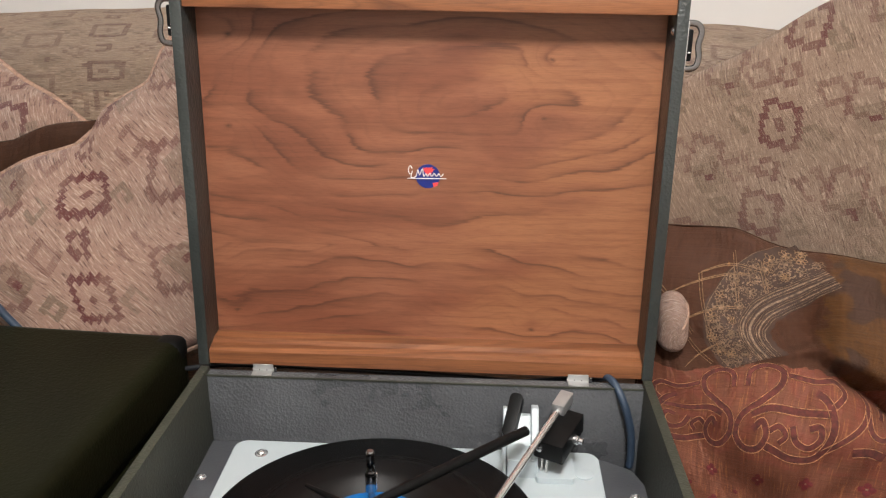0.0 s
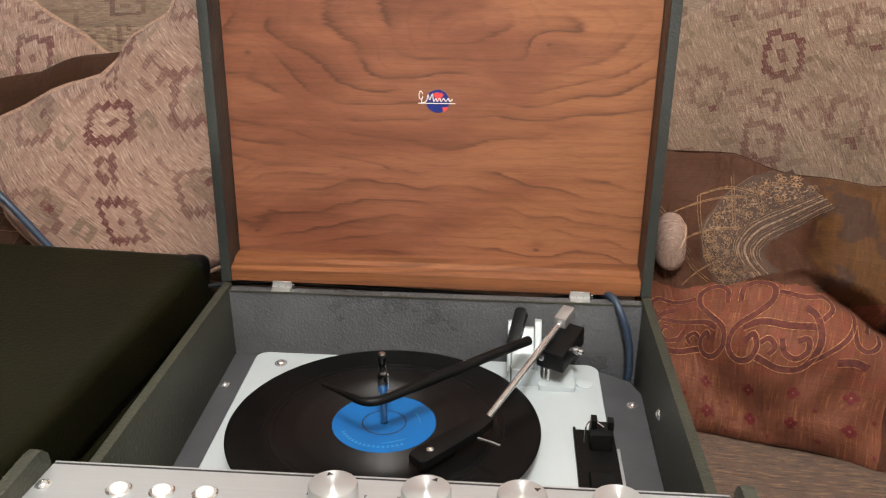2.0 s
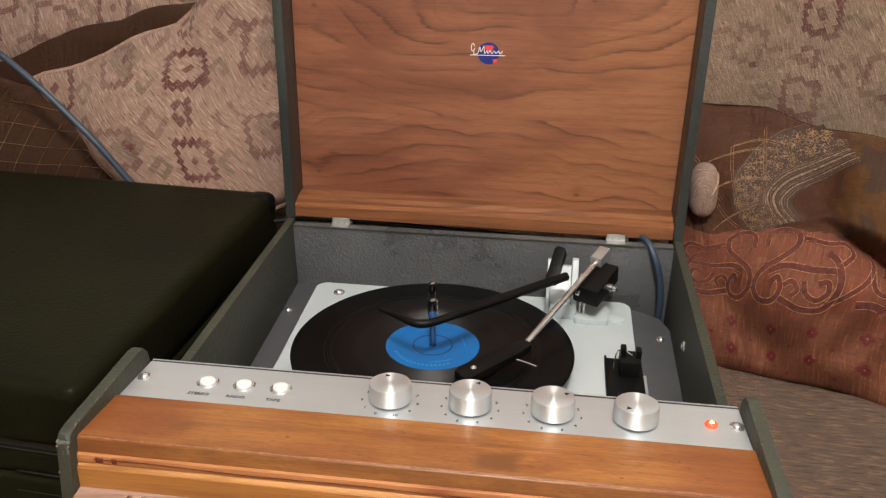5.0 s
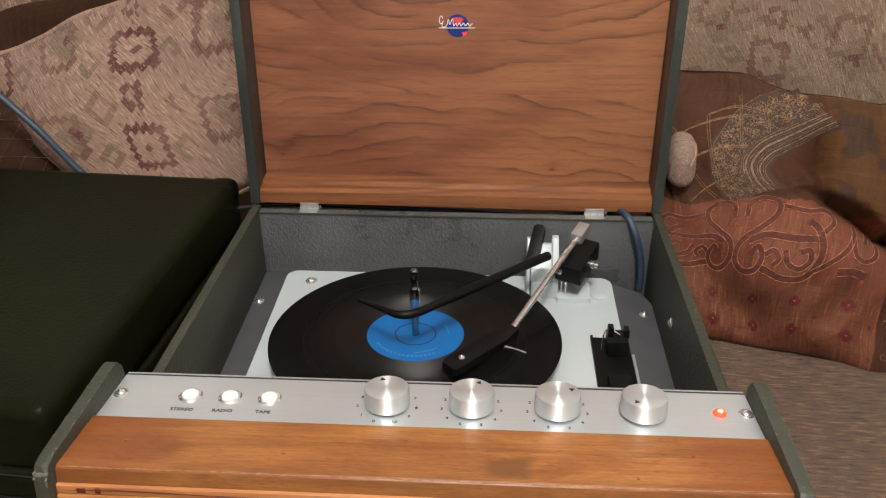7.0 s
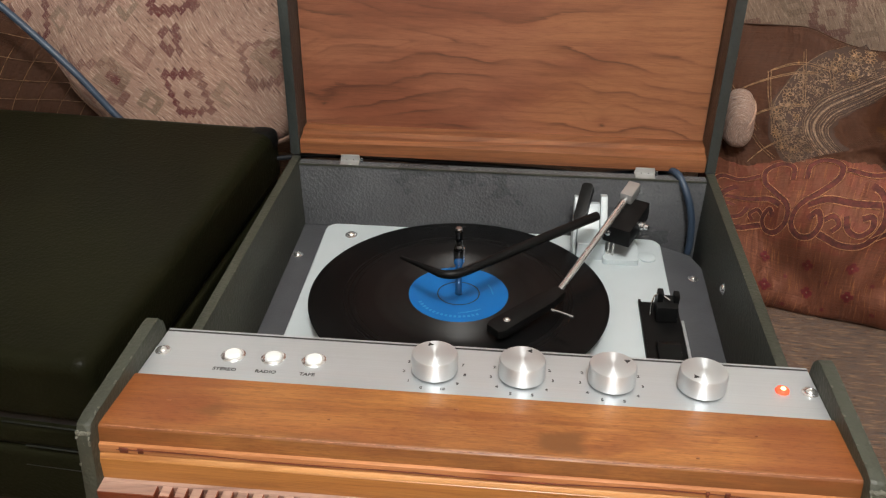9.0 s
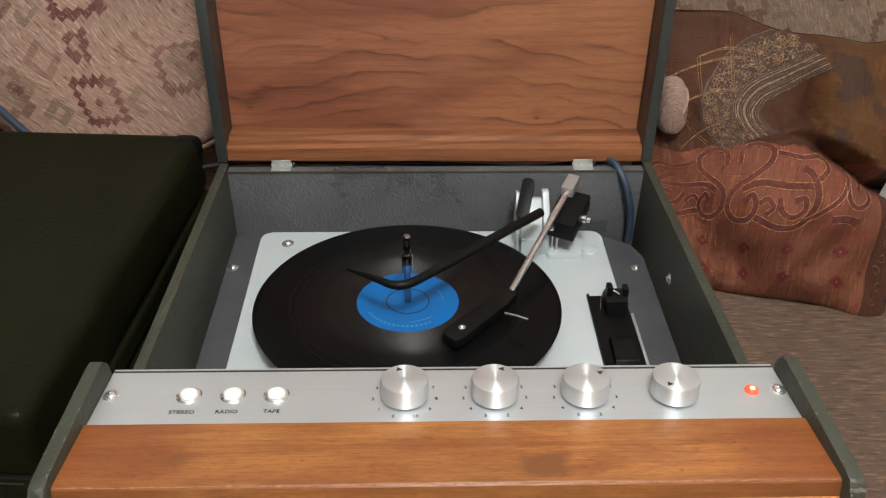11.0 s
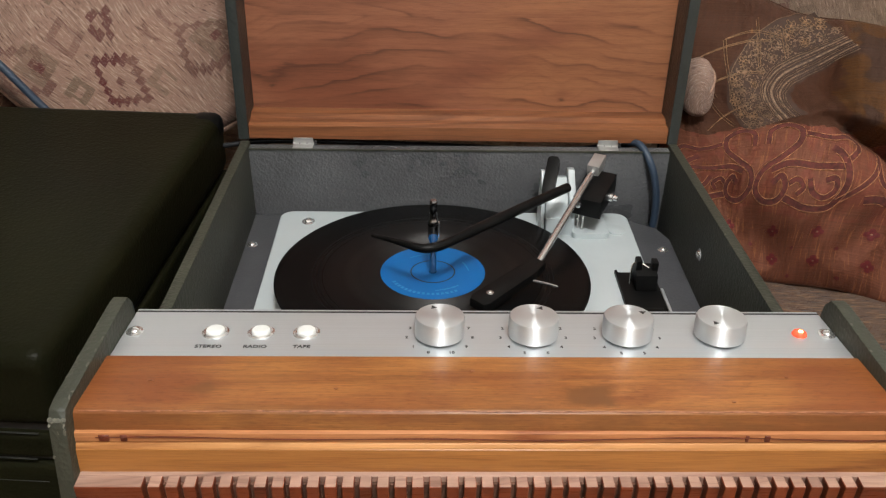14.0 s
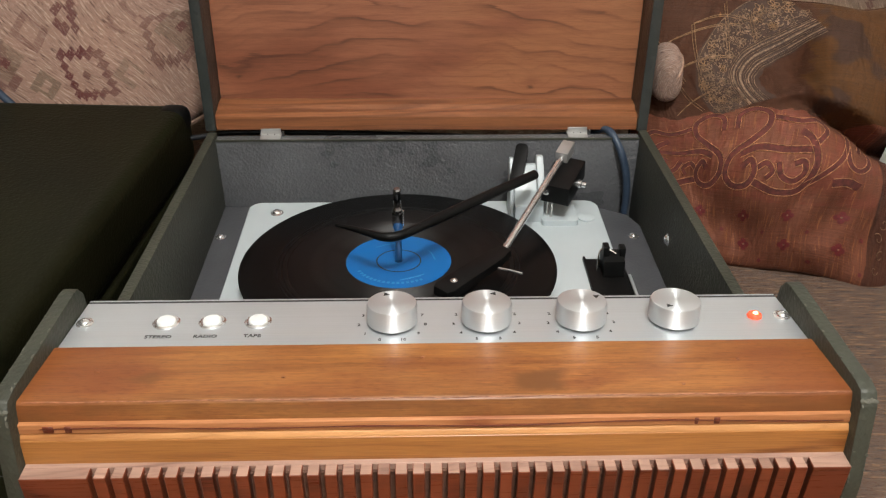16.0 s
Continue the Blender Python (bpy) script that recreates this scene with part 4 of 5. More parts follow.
def beside(off, wave=0.0, rate=1.0, spread=0.0):
    out = []
    for i, p in enumerate(swathe):
        d = (swathe[min(i + 1, len(swathe) - 1)] - swathe[max(i - 1, 0)]).normalized()
        o = off * (1 + spread * math.cos(math.pi * i / (len(swathe) - 1))) + wave * math.sin(i * rate)
        out.append((p.x - d.y * o, p.y + d.x * o))
    return out


bm = bmesh.new()
edges = [beside(-0.033 + 0.0044 * k, 0.0010, 0.8) for k in range(16)]
grid = [[bm.verts.new(pad_p.front((q[0] - pad_p.shift[0]) / pad_p.hw, (q[1] - pad_p.shift[1]) / pad_p.hh) + pad_p.n * 0.0007) for q in row] for row in edges]
for a, b in zip(grid, grid[1:]):
    for i in range(len(a) - 1):
        bm.faces.new((a[i], b[i], b[i + 1], a[i + 1]))
paisley = part("paisley_panel", bm, "thread_slate", pillow, "slate paisley panel with beige stitching")
# smooth beaded bands on one side of the panel
for off, w in ((0.029, 0.0008), (0.0265, 0.0005), (0.0205, 0.0009), (0.0185, 0.0005), (0.0115, 0.0008), (0.0060, 0.0011), (0.0040, 0.0006), (-0.031, 0.0008)):
    bm = bmesh.new()
    side = beside(off, 0.0004, 0.8, 0.10)
    i = 0
    while i < len(side) - 2:
        n = rng.randint(2, 6)
        stitch(bm, pad_p, side[i:i + n + 1], w * rng.uniform(0.7, 1.5), 0.0007)
        i += n
    tagged(part("paisley_line", bm, "thread_beige", paisley), kind="stuff")
bm = bmesh.new()
for off, size, step in ((0.0235, 0.0010, 1), (0.0150, 0.0014, 1), (0.0086, 0.0011, 1)):
    side = beside(off, 0.0, 1.0, 0.12)
    for i in range(len(side) - 1):
        for t in (0.0, 0.5):
            cx, cy = side[i][0] + (side[i + 1][0] - side[i][0]) * t, side[i][1] + (side[i + 1][1] - side[i][1]) * t
            patch(bm, pad_p, cx, cy, size, size * 0.8, rng.uniform(0, 3), 6, 0.3, 0.0006)
tagged(part("paisley_dots", bm, "thread_beige", paisley), kind="stuff")


def rosette(cx, cy, size, turn, petals):
    """A flower of leaf-shaped loops round a knot."""
    bm = bmesh.new()
    for k in range(petals):
        a = turn + 2 * math.pi * k / petals
        ring = []
        for j in range(9):
            g = 2 * math.pi * j / 8
            px, py = size * (0.56 + 0.46 * math.cos(g)), size * 0.30 * math.sin(g)
            ring.append((cx + px * math.cos(a) - py * math.sin(a), cy + px * math.sin(a) + py * math.cos(a)))
        stitch(bm, pad_p, ring, 0.0009, 0.0007)
    patch(bm, pad_p, cx, cy, size * 0.26, size * 0.26, 0, 7, 0.3, 0.0010)
    return bm


for off, first, size in ((-0.025, 1, 0.0058), (-0.0145, 3, 0.0066), (-0.0045, 0, 0.0050)):
    side = beside(off, 0.002, 1.3)
    for i in range(first, len(side) - 1, 5):
        kind_of = "thread_gold" if rng.random() < 0.3 else "thread_beige"
        tagged(part("floret", rosette(side[i][0], side[i][1], size * rng.uniform(0.85, 1.15), rng.uniform(0, 6.28), rng.choice((5, 6, 7))), kind_of, paisley), kind="stuff")
bm = bmesh.new()
for i in range(900):
    side = swathe[rng.randrange(len(swathe))]
    off = rng.uniform(-0.030, 0.003)
    patch(bm, pad_p, side.x + off * 0.92, side.y - off * 0.40 + rng.gauss(0, 0.003), rng.uniform(0.0005, 0.0014), rng.uniform(0.0004, 0.0009), rng.uniform(0, 3), 6, 0.4, 0.0006)
tagged(part("paisley_specks", bm, "thread_beige", paisley), kind="stuff")
# leaf scrolls woven along the dark border
for i in range(9):
    cy = -0.150 + i * 0.016
    bm = bmesh.new()
    stitch(bm, pad_p, spiral(0.136 + 0.004 * math.sin(i * 2.1), cy, 0.0062, 0.9, i * 1.3, 1 if i % 2 else -1, 14), 0.0008, 0.0006)
    part("border_leaf", bm, "thread_beige", pillow)
for i in range(6):
    for path in ([(0.03 + i * 0.032 + 0.02 * t, -0.04 + 0.14 * t) for t in [j / 10 for j in range(11)]], [(0.03 + 0.19 * t, -0.04 + i * 0.03 + 0.02 * t) for t in [j / 10 for j in range(11)]]):
        bm = bmesh.new()
        stitch(bm, pad_d, path, 0.0009)
        part("lattice_thread", bm, "thread_gold", left_pillow)


# white cotton cloth bunched beside the pillow
def drape(u, v):
    s, t = (u + 1) / 2, (v + 1) / 2
    warp = 0.8 * blob((s, t, 0), 3.0, 2.0)
    x = 0.522 + 0.30 * s + (0.50 if t > 0.56 else 0.16) * (t - 0.56) ** 2 + 0.008 * math.sin(t * 13 + 1.0) * (1 - s)
    z = 0.524 + 0.295 * t + 0.05 * s * t
    ridge = 1 - abs(math.sin(s * 9 + 5.0 * t + warp))
    fine = 1 - abs(math.sin(s * 14 - 9.0 * t + 2.0 * warp))
    y = 0.135 + 0.080 * t - 0.10 * s - 0.030 * ridge - 0.014 * fine + 0.016 * blob((x, z, 0), 16)
    return Vector((x, y, z + 0.012 * math.sin(s * 17) * t))


bm = sheet(drape, 80, 64)
bmesh.ops.solidify(bm, geom=list(bm.faces), thickness=0.004)
solo("cotton_cloth", bm, "cloth", "crumpled white cotton cloth lying beside the pillow", "cloth")

# ---- black cabinet beside the record player ----
cab_pose = pose(-0.238, 0.222, SEAT, -2.0, 0, -3.6)
CH, CW, CD = 0.166, 0.56, 0.455
cabinet = thing("speaker_cabinet", (-0.5, 0.0, SEAT), "black leatherette-covered box with rounded edges standing on the sofa", "cabinet")


def cab_box(z0, z1, inset, r, seg=5):
    return move(box(-CW + inset, -inset, -CD + inset, -inset, z0, z1, r, seg), cab_pose)


part("lid", cab_box(0.098, CH, 0, 0.016), "black_cloth", cabinet, "black lid with softly rounded edges")
part("lower_body", cab_box(-0.004, 0.066, 0, 0.010), "black_cloth", cabinet)
part("middle_band", cab_box(0.070, 0.094, 0.0, 0.006), "black_cloth", cabinet)
part("seam", cab_box(0.03, 0.12, 0.006, 0.002, 1), "dark", cabinet)
for sx, sy in ((0, 0),):
    cx, cy = 0.001, (0.001 if sy == 0 else -CD - 0.001)
    bm = move(box(-0.034, cx, min(cy, cy + (-0.034 if sy == 0 else 0.034)), max(cy, cy + (-0.034 if sy == 0 else 0.034)), CH - 0.030, CH + 0.0012, 0.0145, 4), cab_pose)
    part("corner_guard", bm, "black", cabinet, "glossy black corner guard")
for z, a, b in ((0.0955, -0.09, -0.018), (0.0705, -0.075, -0.024), (0.0480, -0.080, -0.020)):
    part("worn_seam", move(box(a, b, -CD - 0.0006, -CD + 0.001, z - 0.00025, z + 0.00025, 0.0001, 1), cab_pose), "seam_wear", cabinet)

# ---- the record player ----
player = thing("record_player", (0.03, -0.08, SEAT), "portable record player in grey leatherette with open walnut lid", "record player")
XL, XR, T = -0.2135, 0.2755, 0.010
REAR, RZ = 0.192, 0.6620


def rim(y):
    return 0.6675 - 0.040 * (y - 0.165)


side = [(REAR, SEAT), (REAR, rim(REAR)), (-0.196, rim(-0.196)), (-0.204, 0.690), (-0.209, 0.736), (-0.215, 0.7440), (-0.223, 0.7455), (-0.318, 0.7490), (-0.3265, 0.7480), (-0.3315, 0.7410), (-0.3420, 0.690), (-0.3465, 0.620), (-0.348, SEAT)]
for x in (XL, XR - T):
    part("side_panel", prism(side, "x", x, x + T, 0.0018, 2), "side", player, "worn grey-green side panel with raised front cheek")
part("rear_panel", prism([(REAR, SEAT), (REAR, RZ), (REAR - 0.0135, RZ), (REAR - 0.0135, SEAT)], "x", XL + T, XR - T, 0.0012, 2), "rear", player, "pebbled grey rear panel")
part("bottom_board", box(XL + T, XR - T, -0.33, REAR - 0.0135, SEAT, SEAT + 0.012), "dark", player)
IL, IR = XL + T, XR - T
part("rim_moulding", prism([(REAR - 0.0125, RZ - 0.001), (REAR - 0.0125, RZ + 0.0012), (REAR - 0.0145, RZ + 0.0012), (REAR - 0.0145, RZ - 0.001)], "x", IL, IR, 0.0008), "side", player)
chamfer = [(IL, -0.20), (IR, -0.20), (IR, 0.128), (IR - 0.010, 0.152), (IR - 0.034, 0.166), (0.20, REAR - 0.0145), (IL, REAR - 0.0145)]
part("motor_board", prism(chamfer, "z", 0.566, 0.5795, 0.0012), "board", player, "grey painted motor board")
for at in ((-0.196, 0.111, 0.5795), (0.253, 0.106, 0.5795), (0.252, -0.10, 0.5795)):
    screw(player, at, 0.0042)
screw(player, (IR, 0.031, 0.622), 0.0045, (-1, 0, 0))

# deck plate; the floating platter leans a little
PZ = 0.597
DISC = Matrix.Translation((0, 0, 0.6186)) @ Matrix.Rotation(radians(-3.8), 4, "X")
part("deck_plate", prism(rounded(-0.1685, 0.219, -0.165, 0.156, 0.014), "z", 0.5795, PZ, 0.0022, 3), "plate", player, "pale plastic deck plate")
screw(player, (-0.136, 0.132, PZ), 0.0050)
part("plug", lathe([(0, 0), (0.0095, 0), (0.0095, 0.0016), (0.008, 0.0022), (0.0035, 0.0018), (0, 0.003)], (0.201, 0.117, PZ), 24), "plate", player)
platter = part("platter", lathe([(0, 0.005), (0.126, 0.005), (0.130, 0.007), (0.130, 0.010), (0.128, 0.0115), (0.02, 0.0115), (0, 0.0115)], m=DISC @ Matrix.Translation((0, 0, -0.0150)), seg=64), "dark", player)
part("platter_mat", lathe([(0, 0), (0.131, 0), (0.131, 0.0028), (0, 0.0028)], m=DISC @ Matrix.Translation((0, 0, -0.0033)), seg=64), "rubber", platter)
spindle = part("spindle", lathe([(0, 0), (0.0033, 0), (0.0033, 0.037), (0.0050, 0.040), (0.0052, 0.056), (0.0044, 0.060), (0.0036, 0.061), (0.0034, 0.074), (0.0038, 0.0755), (0.0037, 0.079), (0.0028, 0.0803), (0, 0.0805)], (0, 0, 0.6185), 24), "spindle", player, "chrome autochanger spindle")
part("step_latch", box(0.0032, 0.0058, -0.0016, 0.0016, 0.660, 0.676, 0.0006, 2), "chrome", spindle)

# overarm on its post
arm_path = smooth_path([(0.138, 0.092, 0.6635), (0.098, 0.051, 0.6680), (0.050, 0.003, 0.6720), (0.016, -0.031, 0.6745), (0.001, -0.0425, 0.6750), (-0.012, -0.0435, 0.6748), (-0.025, -0.034, 0.6730), (-0.042, -0.019, 0.6690), (-0.056, -0.005, 0.6640)], 8)
rad = [0.0050 if p.x > 0.03 else (0.0044 if p.x > -0.005 else 0.0044 - 0.0026 * min(1, (-0.005 - p.x) / 0.05)) for p in arm_path]
overarm = part("overarm", tube(arm_path, rad, 12), "black", player, "black record-support overarm")
post = part("overarm_post", box(0.122, 0.150, 0.108, 0.142, PZ - 0.001, 0.617, 0.002, 2), "plate", player, "pale plastic post")
part("cheek", prism([(0.108, PZ), (0.145, PZ), (0.149, 0.658), (0.139, 0.660), (0.134, 0.655), (0.112, 0.638)], "x", 0.1455, 0.153, 0.0012), "plate", post)
part("pillar", prism([(0.110, 0.6165), (0.143, 0.6165), (0.145, 0.650), (0.137, 0.652), (0.116, 0.632)], "x", 0.1215, 0.1452, 0.0012), "plate", post)
part("cheek", prism([(0.108, PZ), (0.145, PZ), (0.148, 0.656), (0.140, 0.658), (0.122, 0.634)], "x", 0.117, 0.1212, 0.0010), "plate", post)
bm = prism(rounded(-0.0066, 0.0066, -0.023, 0.023, 0.005), "z", -0.006, 0.006, 0.002)
part("release_lever", move(bm, Matrix.Translation((0.127, 0.134, 0.653)) @ Matrix.Rotation(radians(-16), 4, "Z") @ Matrix.Rotation(radians(38), 4, "X")), "black", post, "black release lever")

# tonearm
a0, a1 = Vector((0.173, 0.140, 0.658)), Vector((0.0955, -0.0165, 0.637))
tonearm = part("tonearm", tube([a0, a0 + (a1 - a0) * 0.33, a0 + (a1 - a0) * 0.66, a1], [0.0036, 0.0036, 0.0034, 0.0032], 14), "chrome", player, "chrome tonearm tube")
way = (a1 - a0).normalized()
yaw = math.atan2(way.y, way.x)
frame_arm = Matrix.Translation(a0) @ Matrix.Rotation(yaw, 4, "Z") @ Matrix.Rotation(radians(8), 4, "Y")
part("end_cap", move(box(-0.024, 0.002, -0.0068, 0.0068, -0.0065, 0.0075, 0.0012), frame_arm), "silver", tonearm, "silver square end cap")
part("pivot_block", move(box(-0.010, 0.047, -0.007, 0.024, -0.026, -0.004, 0.0016), frame_arm), "black", tonearm, "black pivot housing")
part("pivot_screw", lathe([(0, 0), (0.0045, 0), (0.0045, 0.004), (0.003, 0.005), (0.003, 0.009), (0, 0.010)], seg=14, m=frame_arm @ Matrix.Translation((0.016, 0.024, -0.017)) @ Matrix.Rotation(radians(-90), 4, "X")), "chrome", tonearm)
part("pivot_screw", lathe([(0, 0), (0.0028, 0), (0.0028, 0.003), (0, 0.004)], seg=12, m=frame_arm @ Matrix.Translation((0.047, 0.000, -0.012)) @ Matrix.Rotation(radians(90), 4, "Y")), "chrome", tonearm)
for x, y in ((0.157, 0.113), (0.1615, 0.110)):
    part("lift_pin", lathe([(0, 0), (0.0016, 0), (0.0016, 0.036), (0, 0.036)], (x, y, PZ), 10), "nickel", tonearm)
part("arm_base", prism(rounded(0.151, 0.190, 0.100, 0.138, 0.004), "z", PZ - 0.001, PZ + 0.0065, 0.0014), "plate", player, "raised pale plastic arm base")
shell_dir = Vector((-0.0458, -0.0483)).normalized()
shell = Matrix.Translation((0.0955, -0.0165, 0.6385)) @ Matrix.Rotation(math.atan2(shell_dir.y, shell_dir.x), 4, "Z")
headshell = part("headshell", move(prism([(-0.008, -0.006), (0.012, -0.0095), (0.078, -0.0105), (0.084, -0.008), (0.084, 0.008), (0.078, 0.0105), (0.012, 0.0095), (-0.008, 0.006)], "z", -0.006, 0.0035, 0.0015), shell), "black", tonearm, "black plastic headshell")
part("cartridge", move(box(0.042, 0.072, -0.008, 0.008, -0.0105, -0.006, 0.001), shell), "black", tonearm)
screw(tonearm, shell @ Vector((0.066, 0, 0.0035)), 0.0024, name="headshell_screw")
part("finger_lift", tube([(0.0915, -0.0405, 0.638), (0.101, -0.0465, 0.640), (0.1115, -0.053, 0.6405)], [0.0016, 0.0011, 0.0013], 8), "chrome", tonearm)

# speed and function slider well with the arm rest
well = part("control_well", box(0.186, 0.2235, -0.150, 0.034, PZ - 0.002, PZ + 0.0015, 0.001), "black", player, "black control well")
part("well_edge", box(0.2235, 0.2265, -0.150, 0.005, PZ, PZ + 0.0022, 0.0006), "alu", well)
part("well_edge", box(0.1835, 0.186, -0.150, 0.034, PZ, PZ + 0.0045, 0.0006), "black", well)
rest = part("arm_rest", prism([(0.000, PZ + 0.0016), (0.026, PZ + 0.0016), (0.024, 0.616), (0.018, 0.620), (0.012, 0.617), (0.003, 0.615)], "x", 0.198, 0.219, 0.0015), "black", player, "black arm rest")
part("rest_horn", box(0.198, 0.204, 0.010, 0.020, 0.614, 0.627, 0.0012), "black", rest)
part("rest_horn", box(0.214, 0.220, 0.010, 0.020, 0.614, 0.625, 0.0012), "black", rest)
part("rest_clip", tube(smooth_path([(0.192, 0.002, 0.606), (0.193, 0.008, 0.620), (0.197, 0.013, 0.6235), (0.204, 0.012, 0.623), (0.210, 0.008, 0.621)], 6), 0.0008, 8), "nickel", rest, "chrome wire arm clip")
part("slider_knob", prism([(-0.075, PZ + 0.0015), (-0.035, PZ + 0.0015), (-0.038, 0.607), (-0.044, 0.608), (-0.070, 0.605)], "x", 0.194, 0.216, 0.001), "black", player)

# control panel
PA = math.atan2(0.0068, 0.056)


def panel_z(y):
    return 0.7262 - math.tan(PA) * (y + 0.206)


def on_panel(x, y, up=0.0):
    return Matrix.Translation((x, y, panel_z(y) + up)) @ Matrix.Rotation(-PA, 4, "X")


panel = part("control_panel", prism([(-0.204, panel_z(-0.204)), (-0.264, panel_z(-0.264)), (-0.264, panel_z(-0.264) - 0.003), (-0.207, panel_z(-0.207) - 0.003), (-0.207, 0.700), (-0.204, 0.700)], "x", IL + 0.0005, IR - 0.0005, 0.0005, 1), "alu", player, "brushed aluminium control panel")
part("panel_line", prism([(-0.2066, panel_z(-0.2066) + 0.0002), (-0.2084, panel_z(-0.2084) + 0.0002), (-0.2084, panel_z(-0.2084) - 0.001), (-0.2066, panel_z(-0.2066) - 0.001)], "x", IL + 0.001, IR - 0.001), "ink", panel)
part("panel_support", box(IL, IR, -0.262, -0.2075, 0.60, 0.7235), "dark", player)
for x in (-0.196, 0.259):
    screw(player, on_panel(x, -0.234) @ Vector((0, 0, 0)), 0.0040)
for x, word in ((-0.1435, "STEREO"), (-0.1140, "RADIO"), (-0.0845, "TAPE")):
    ring = part("push_button", lathe([(0, 0.0), (0.0088, 0), (0.0088, 0.0008), (0.0076, 0.0016), (0.0062, 0.0013), (0.0062, 0.0006), (0, 0.0006)], seg=32, m=on_panel(x, -0.2345)), "chrome", player, "round ivory push button in a chrome ring")
    part("cap", lathe([(0, 0.0006), (0.0060, 0.0006), (0.0059, 0.0022), (0.0050, 0.0031), (0.0020, 0.0034), (0, 0.0034)], seg=28, m=on_panel(x, -0.2345)), "button", ring)
    part("lettering", lettering(word, 0.0049, on_panel(x - 0.001, -0.2515, 0.00012)), "ink", panel, smooth=False)
KNOBS = (0.0025, 0.0635, 0.1250, 0.1858)
TURNS = (112, 62, 25, 232)
TOP = [(0, 0.0), (0.0154, 0.0), (0.0162, 0.0006), (0.0162, 0.0122), (0.0156, 0.0138), (0.0148, 0.0142), (0.0024, 0.0142), (0, 0.0139)]
for n, (x, deg) in enumerate(zip(KNOBS, TURNS)):
    m = on_panel(x, -0.2375)
    gap = part("knob_skirt", lathe([(0, 0), (0.0135, 0), (0.0135, 0.0016), (0, 0.0016)], seg=40, m=m), "black", player)
    me = finish(lathe([(r, z + 0.0014) for r, z in TOP], seg=64), "knob", "spun", True)
    knob = new("knob", me)
    knob.parent = player
    knob.matrix_parent_inverse = player.matrix_basis.inverted() @ m
    tagged(knob, "spun aluminium control knob with an arrow mark")
    a = radians(deg)
    tip = m @ Matrix.Rotation(a, 4, "Z")
    bm = prism([(0.0135, 0.0), (0.0095, 0.0022), (0.0095, -0.0022)], "z", 0.01560, 0.01574)
    arrow = part("arrow", move(bm, tip), "ink", knob, smooth=False)
    marks = [str(i) for i in range(11)] if n == 0 else (["5", "4", "3", "2", "1", "0", "1", "2", "3", "4", "5"] if n < 3 else [])
    for i, s in enumerate(marks):
        ang = radians(250 - i * 32)
        part("lettering", lettering(s, 0.0040, on_panel(x + 0.0215 * math.cos(ang), -0.2375 + 0.0215 * math.sin(ang), 0.00012)), "ink", panel, smooth=False)
lens = part("indicator_lamp", lathe([(0, 0), (0.0049, 0), (0.0049, 0.0012), (0.0042, 0.0024), (0.003, 0.0031), (0, 0.0033)], seg=9, m=on_panel(0.2405, -0.2345)), "led", player, "lit red indicator lamp")
part("glow_spot", lathe([(0, 0.0030), (0.0018, 0.0030), (0.0014, 0.0038), (0, 0.0040)], seg=12, m=on_panel(0.2405, -0.2355)), "hot", lens)

# paint rubbed off along the edges of the raised cheeks
chip = random.Random(23)
EDGE = [(-0.2065, 0.715), (-0.2095, 0.737), (-0.223, 0.7457), (-0.318, 0.7492), (-0.3320, 0.7405), (-0.3425, 0.690), (-0.3455, 0.640)]
for x0, inner in ((XL, 1), (XL + T, -1), (XR - T, 1), (XR, -1)):
    for i in range(15):
        k = chip.choice((1, 2, 2, 2, 3, 3, 4, 5))
        (ya, za), (yb, zb) = EDGE[k], EDGE[min(k + 1, 6)]
        t, w, h = chip.random(), chip.uniform(0.0006, 0.0024), chip.uniform(0.0003, 0.0009)
        cy, cz = ya + (yb - ya) * t, za + (zb - za) * t
        m = Matrix.Translation((x0 + inner * 0.0010, cy, cz - 0.0002)) @ Matrix.Rotation(math.atan2(zb - za, yb - ya), 4, "X")
        bm = lathe([(0, -0.0004), (1.0, -0.0002), (0.8, 0.0003), (0, 0.0004)], seg=7)
        for v in bm.verts:
            v.co = Vector((v.co.x * h, v.co.y * w * (1 + 0.5 * blob(v.co, 3, i)), v.co.z))
        part("paint_chip", move(bm, m), "wear", player, smooth=False)

for x0, w in ((XL, 0.6), (XR - T, 0.45)):
    for i in range(7):
        bm = lathe([(0, -0.0004), (1.0, -0.0002), (0.8, 0.0003), (0, 0.0004)], seg=9)
        for v in bm.verts:
            v.co = Vector((v.co.x * 0.0015, v.co.y * 0.0013 * (1 + 0.6 * blob(v.co, 2, i + 3)), v.co.z * 0.5))
        m = Matrix.Translation((x0 + T * (0.12 + 0.76 * i / 6), -0.3305 + chip.uniform(-0.001, 0.001) * w, 0.7435 + chip.uniform(-0.0006, 0.0004))) @ Matrix.Rotation(radians(52), 4, "X")
        part("paint_chip", move(bm, m), "wear", player, smooth=False)

# wooden front
N, X0, X1 = 41, -0.1640, 0.2420
WT = [(-0.2645, 0.7350), (-0.3190, 0.7418), (-0.3215, 0.7405), (-0.3235, 0.7330), (-0.3240, 0.7310), (-0.3240, 0.66), (-0.2645, 0.66)]
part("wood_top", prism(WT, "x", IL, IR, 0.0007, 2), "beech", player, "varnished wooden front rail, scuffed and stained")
part("bead", prism([(-0.3230, 0.7306), (-0.3262, 0.7298), (-0.3270, 0.7240), (-0.3230, 0.7236)], "x", IL, IR, 0.0005, 2), "bead_wood", player)
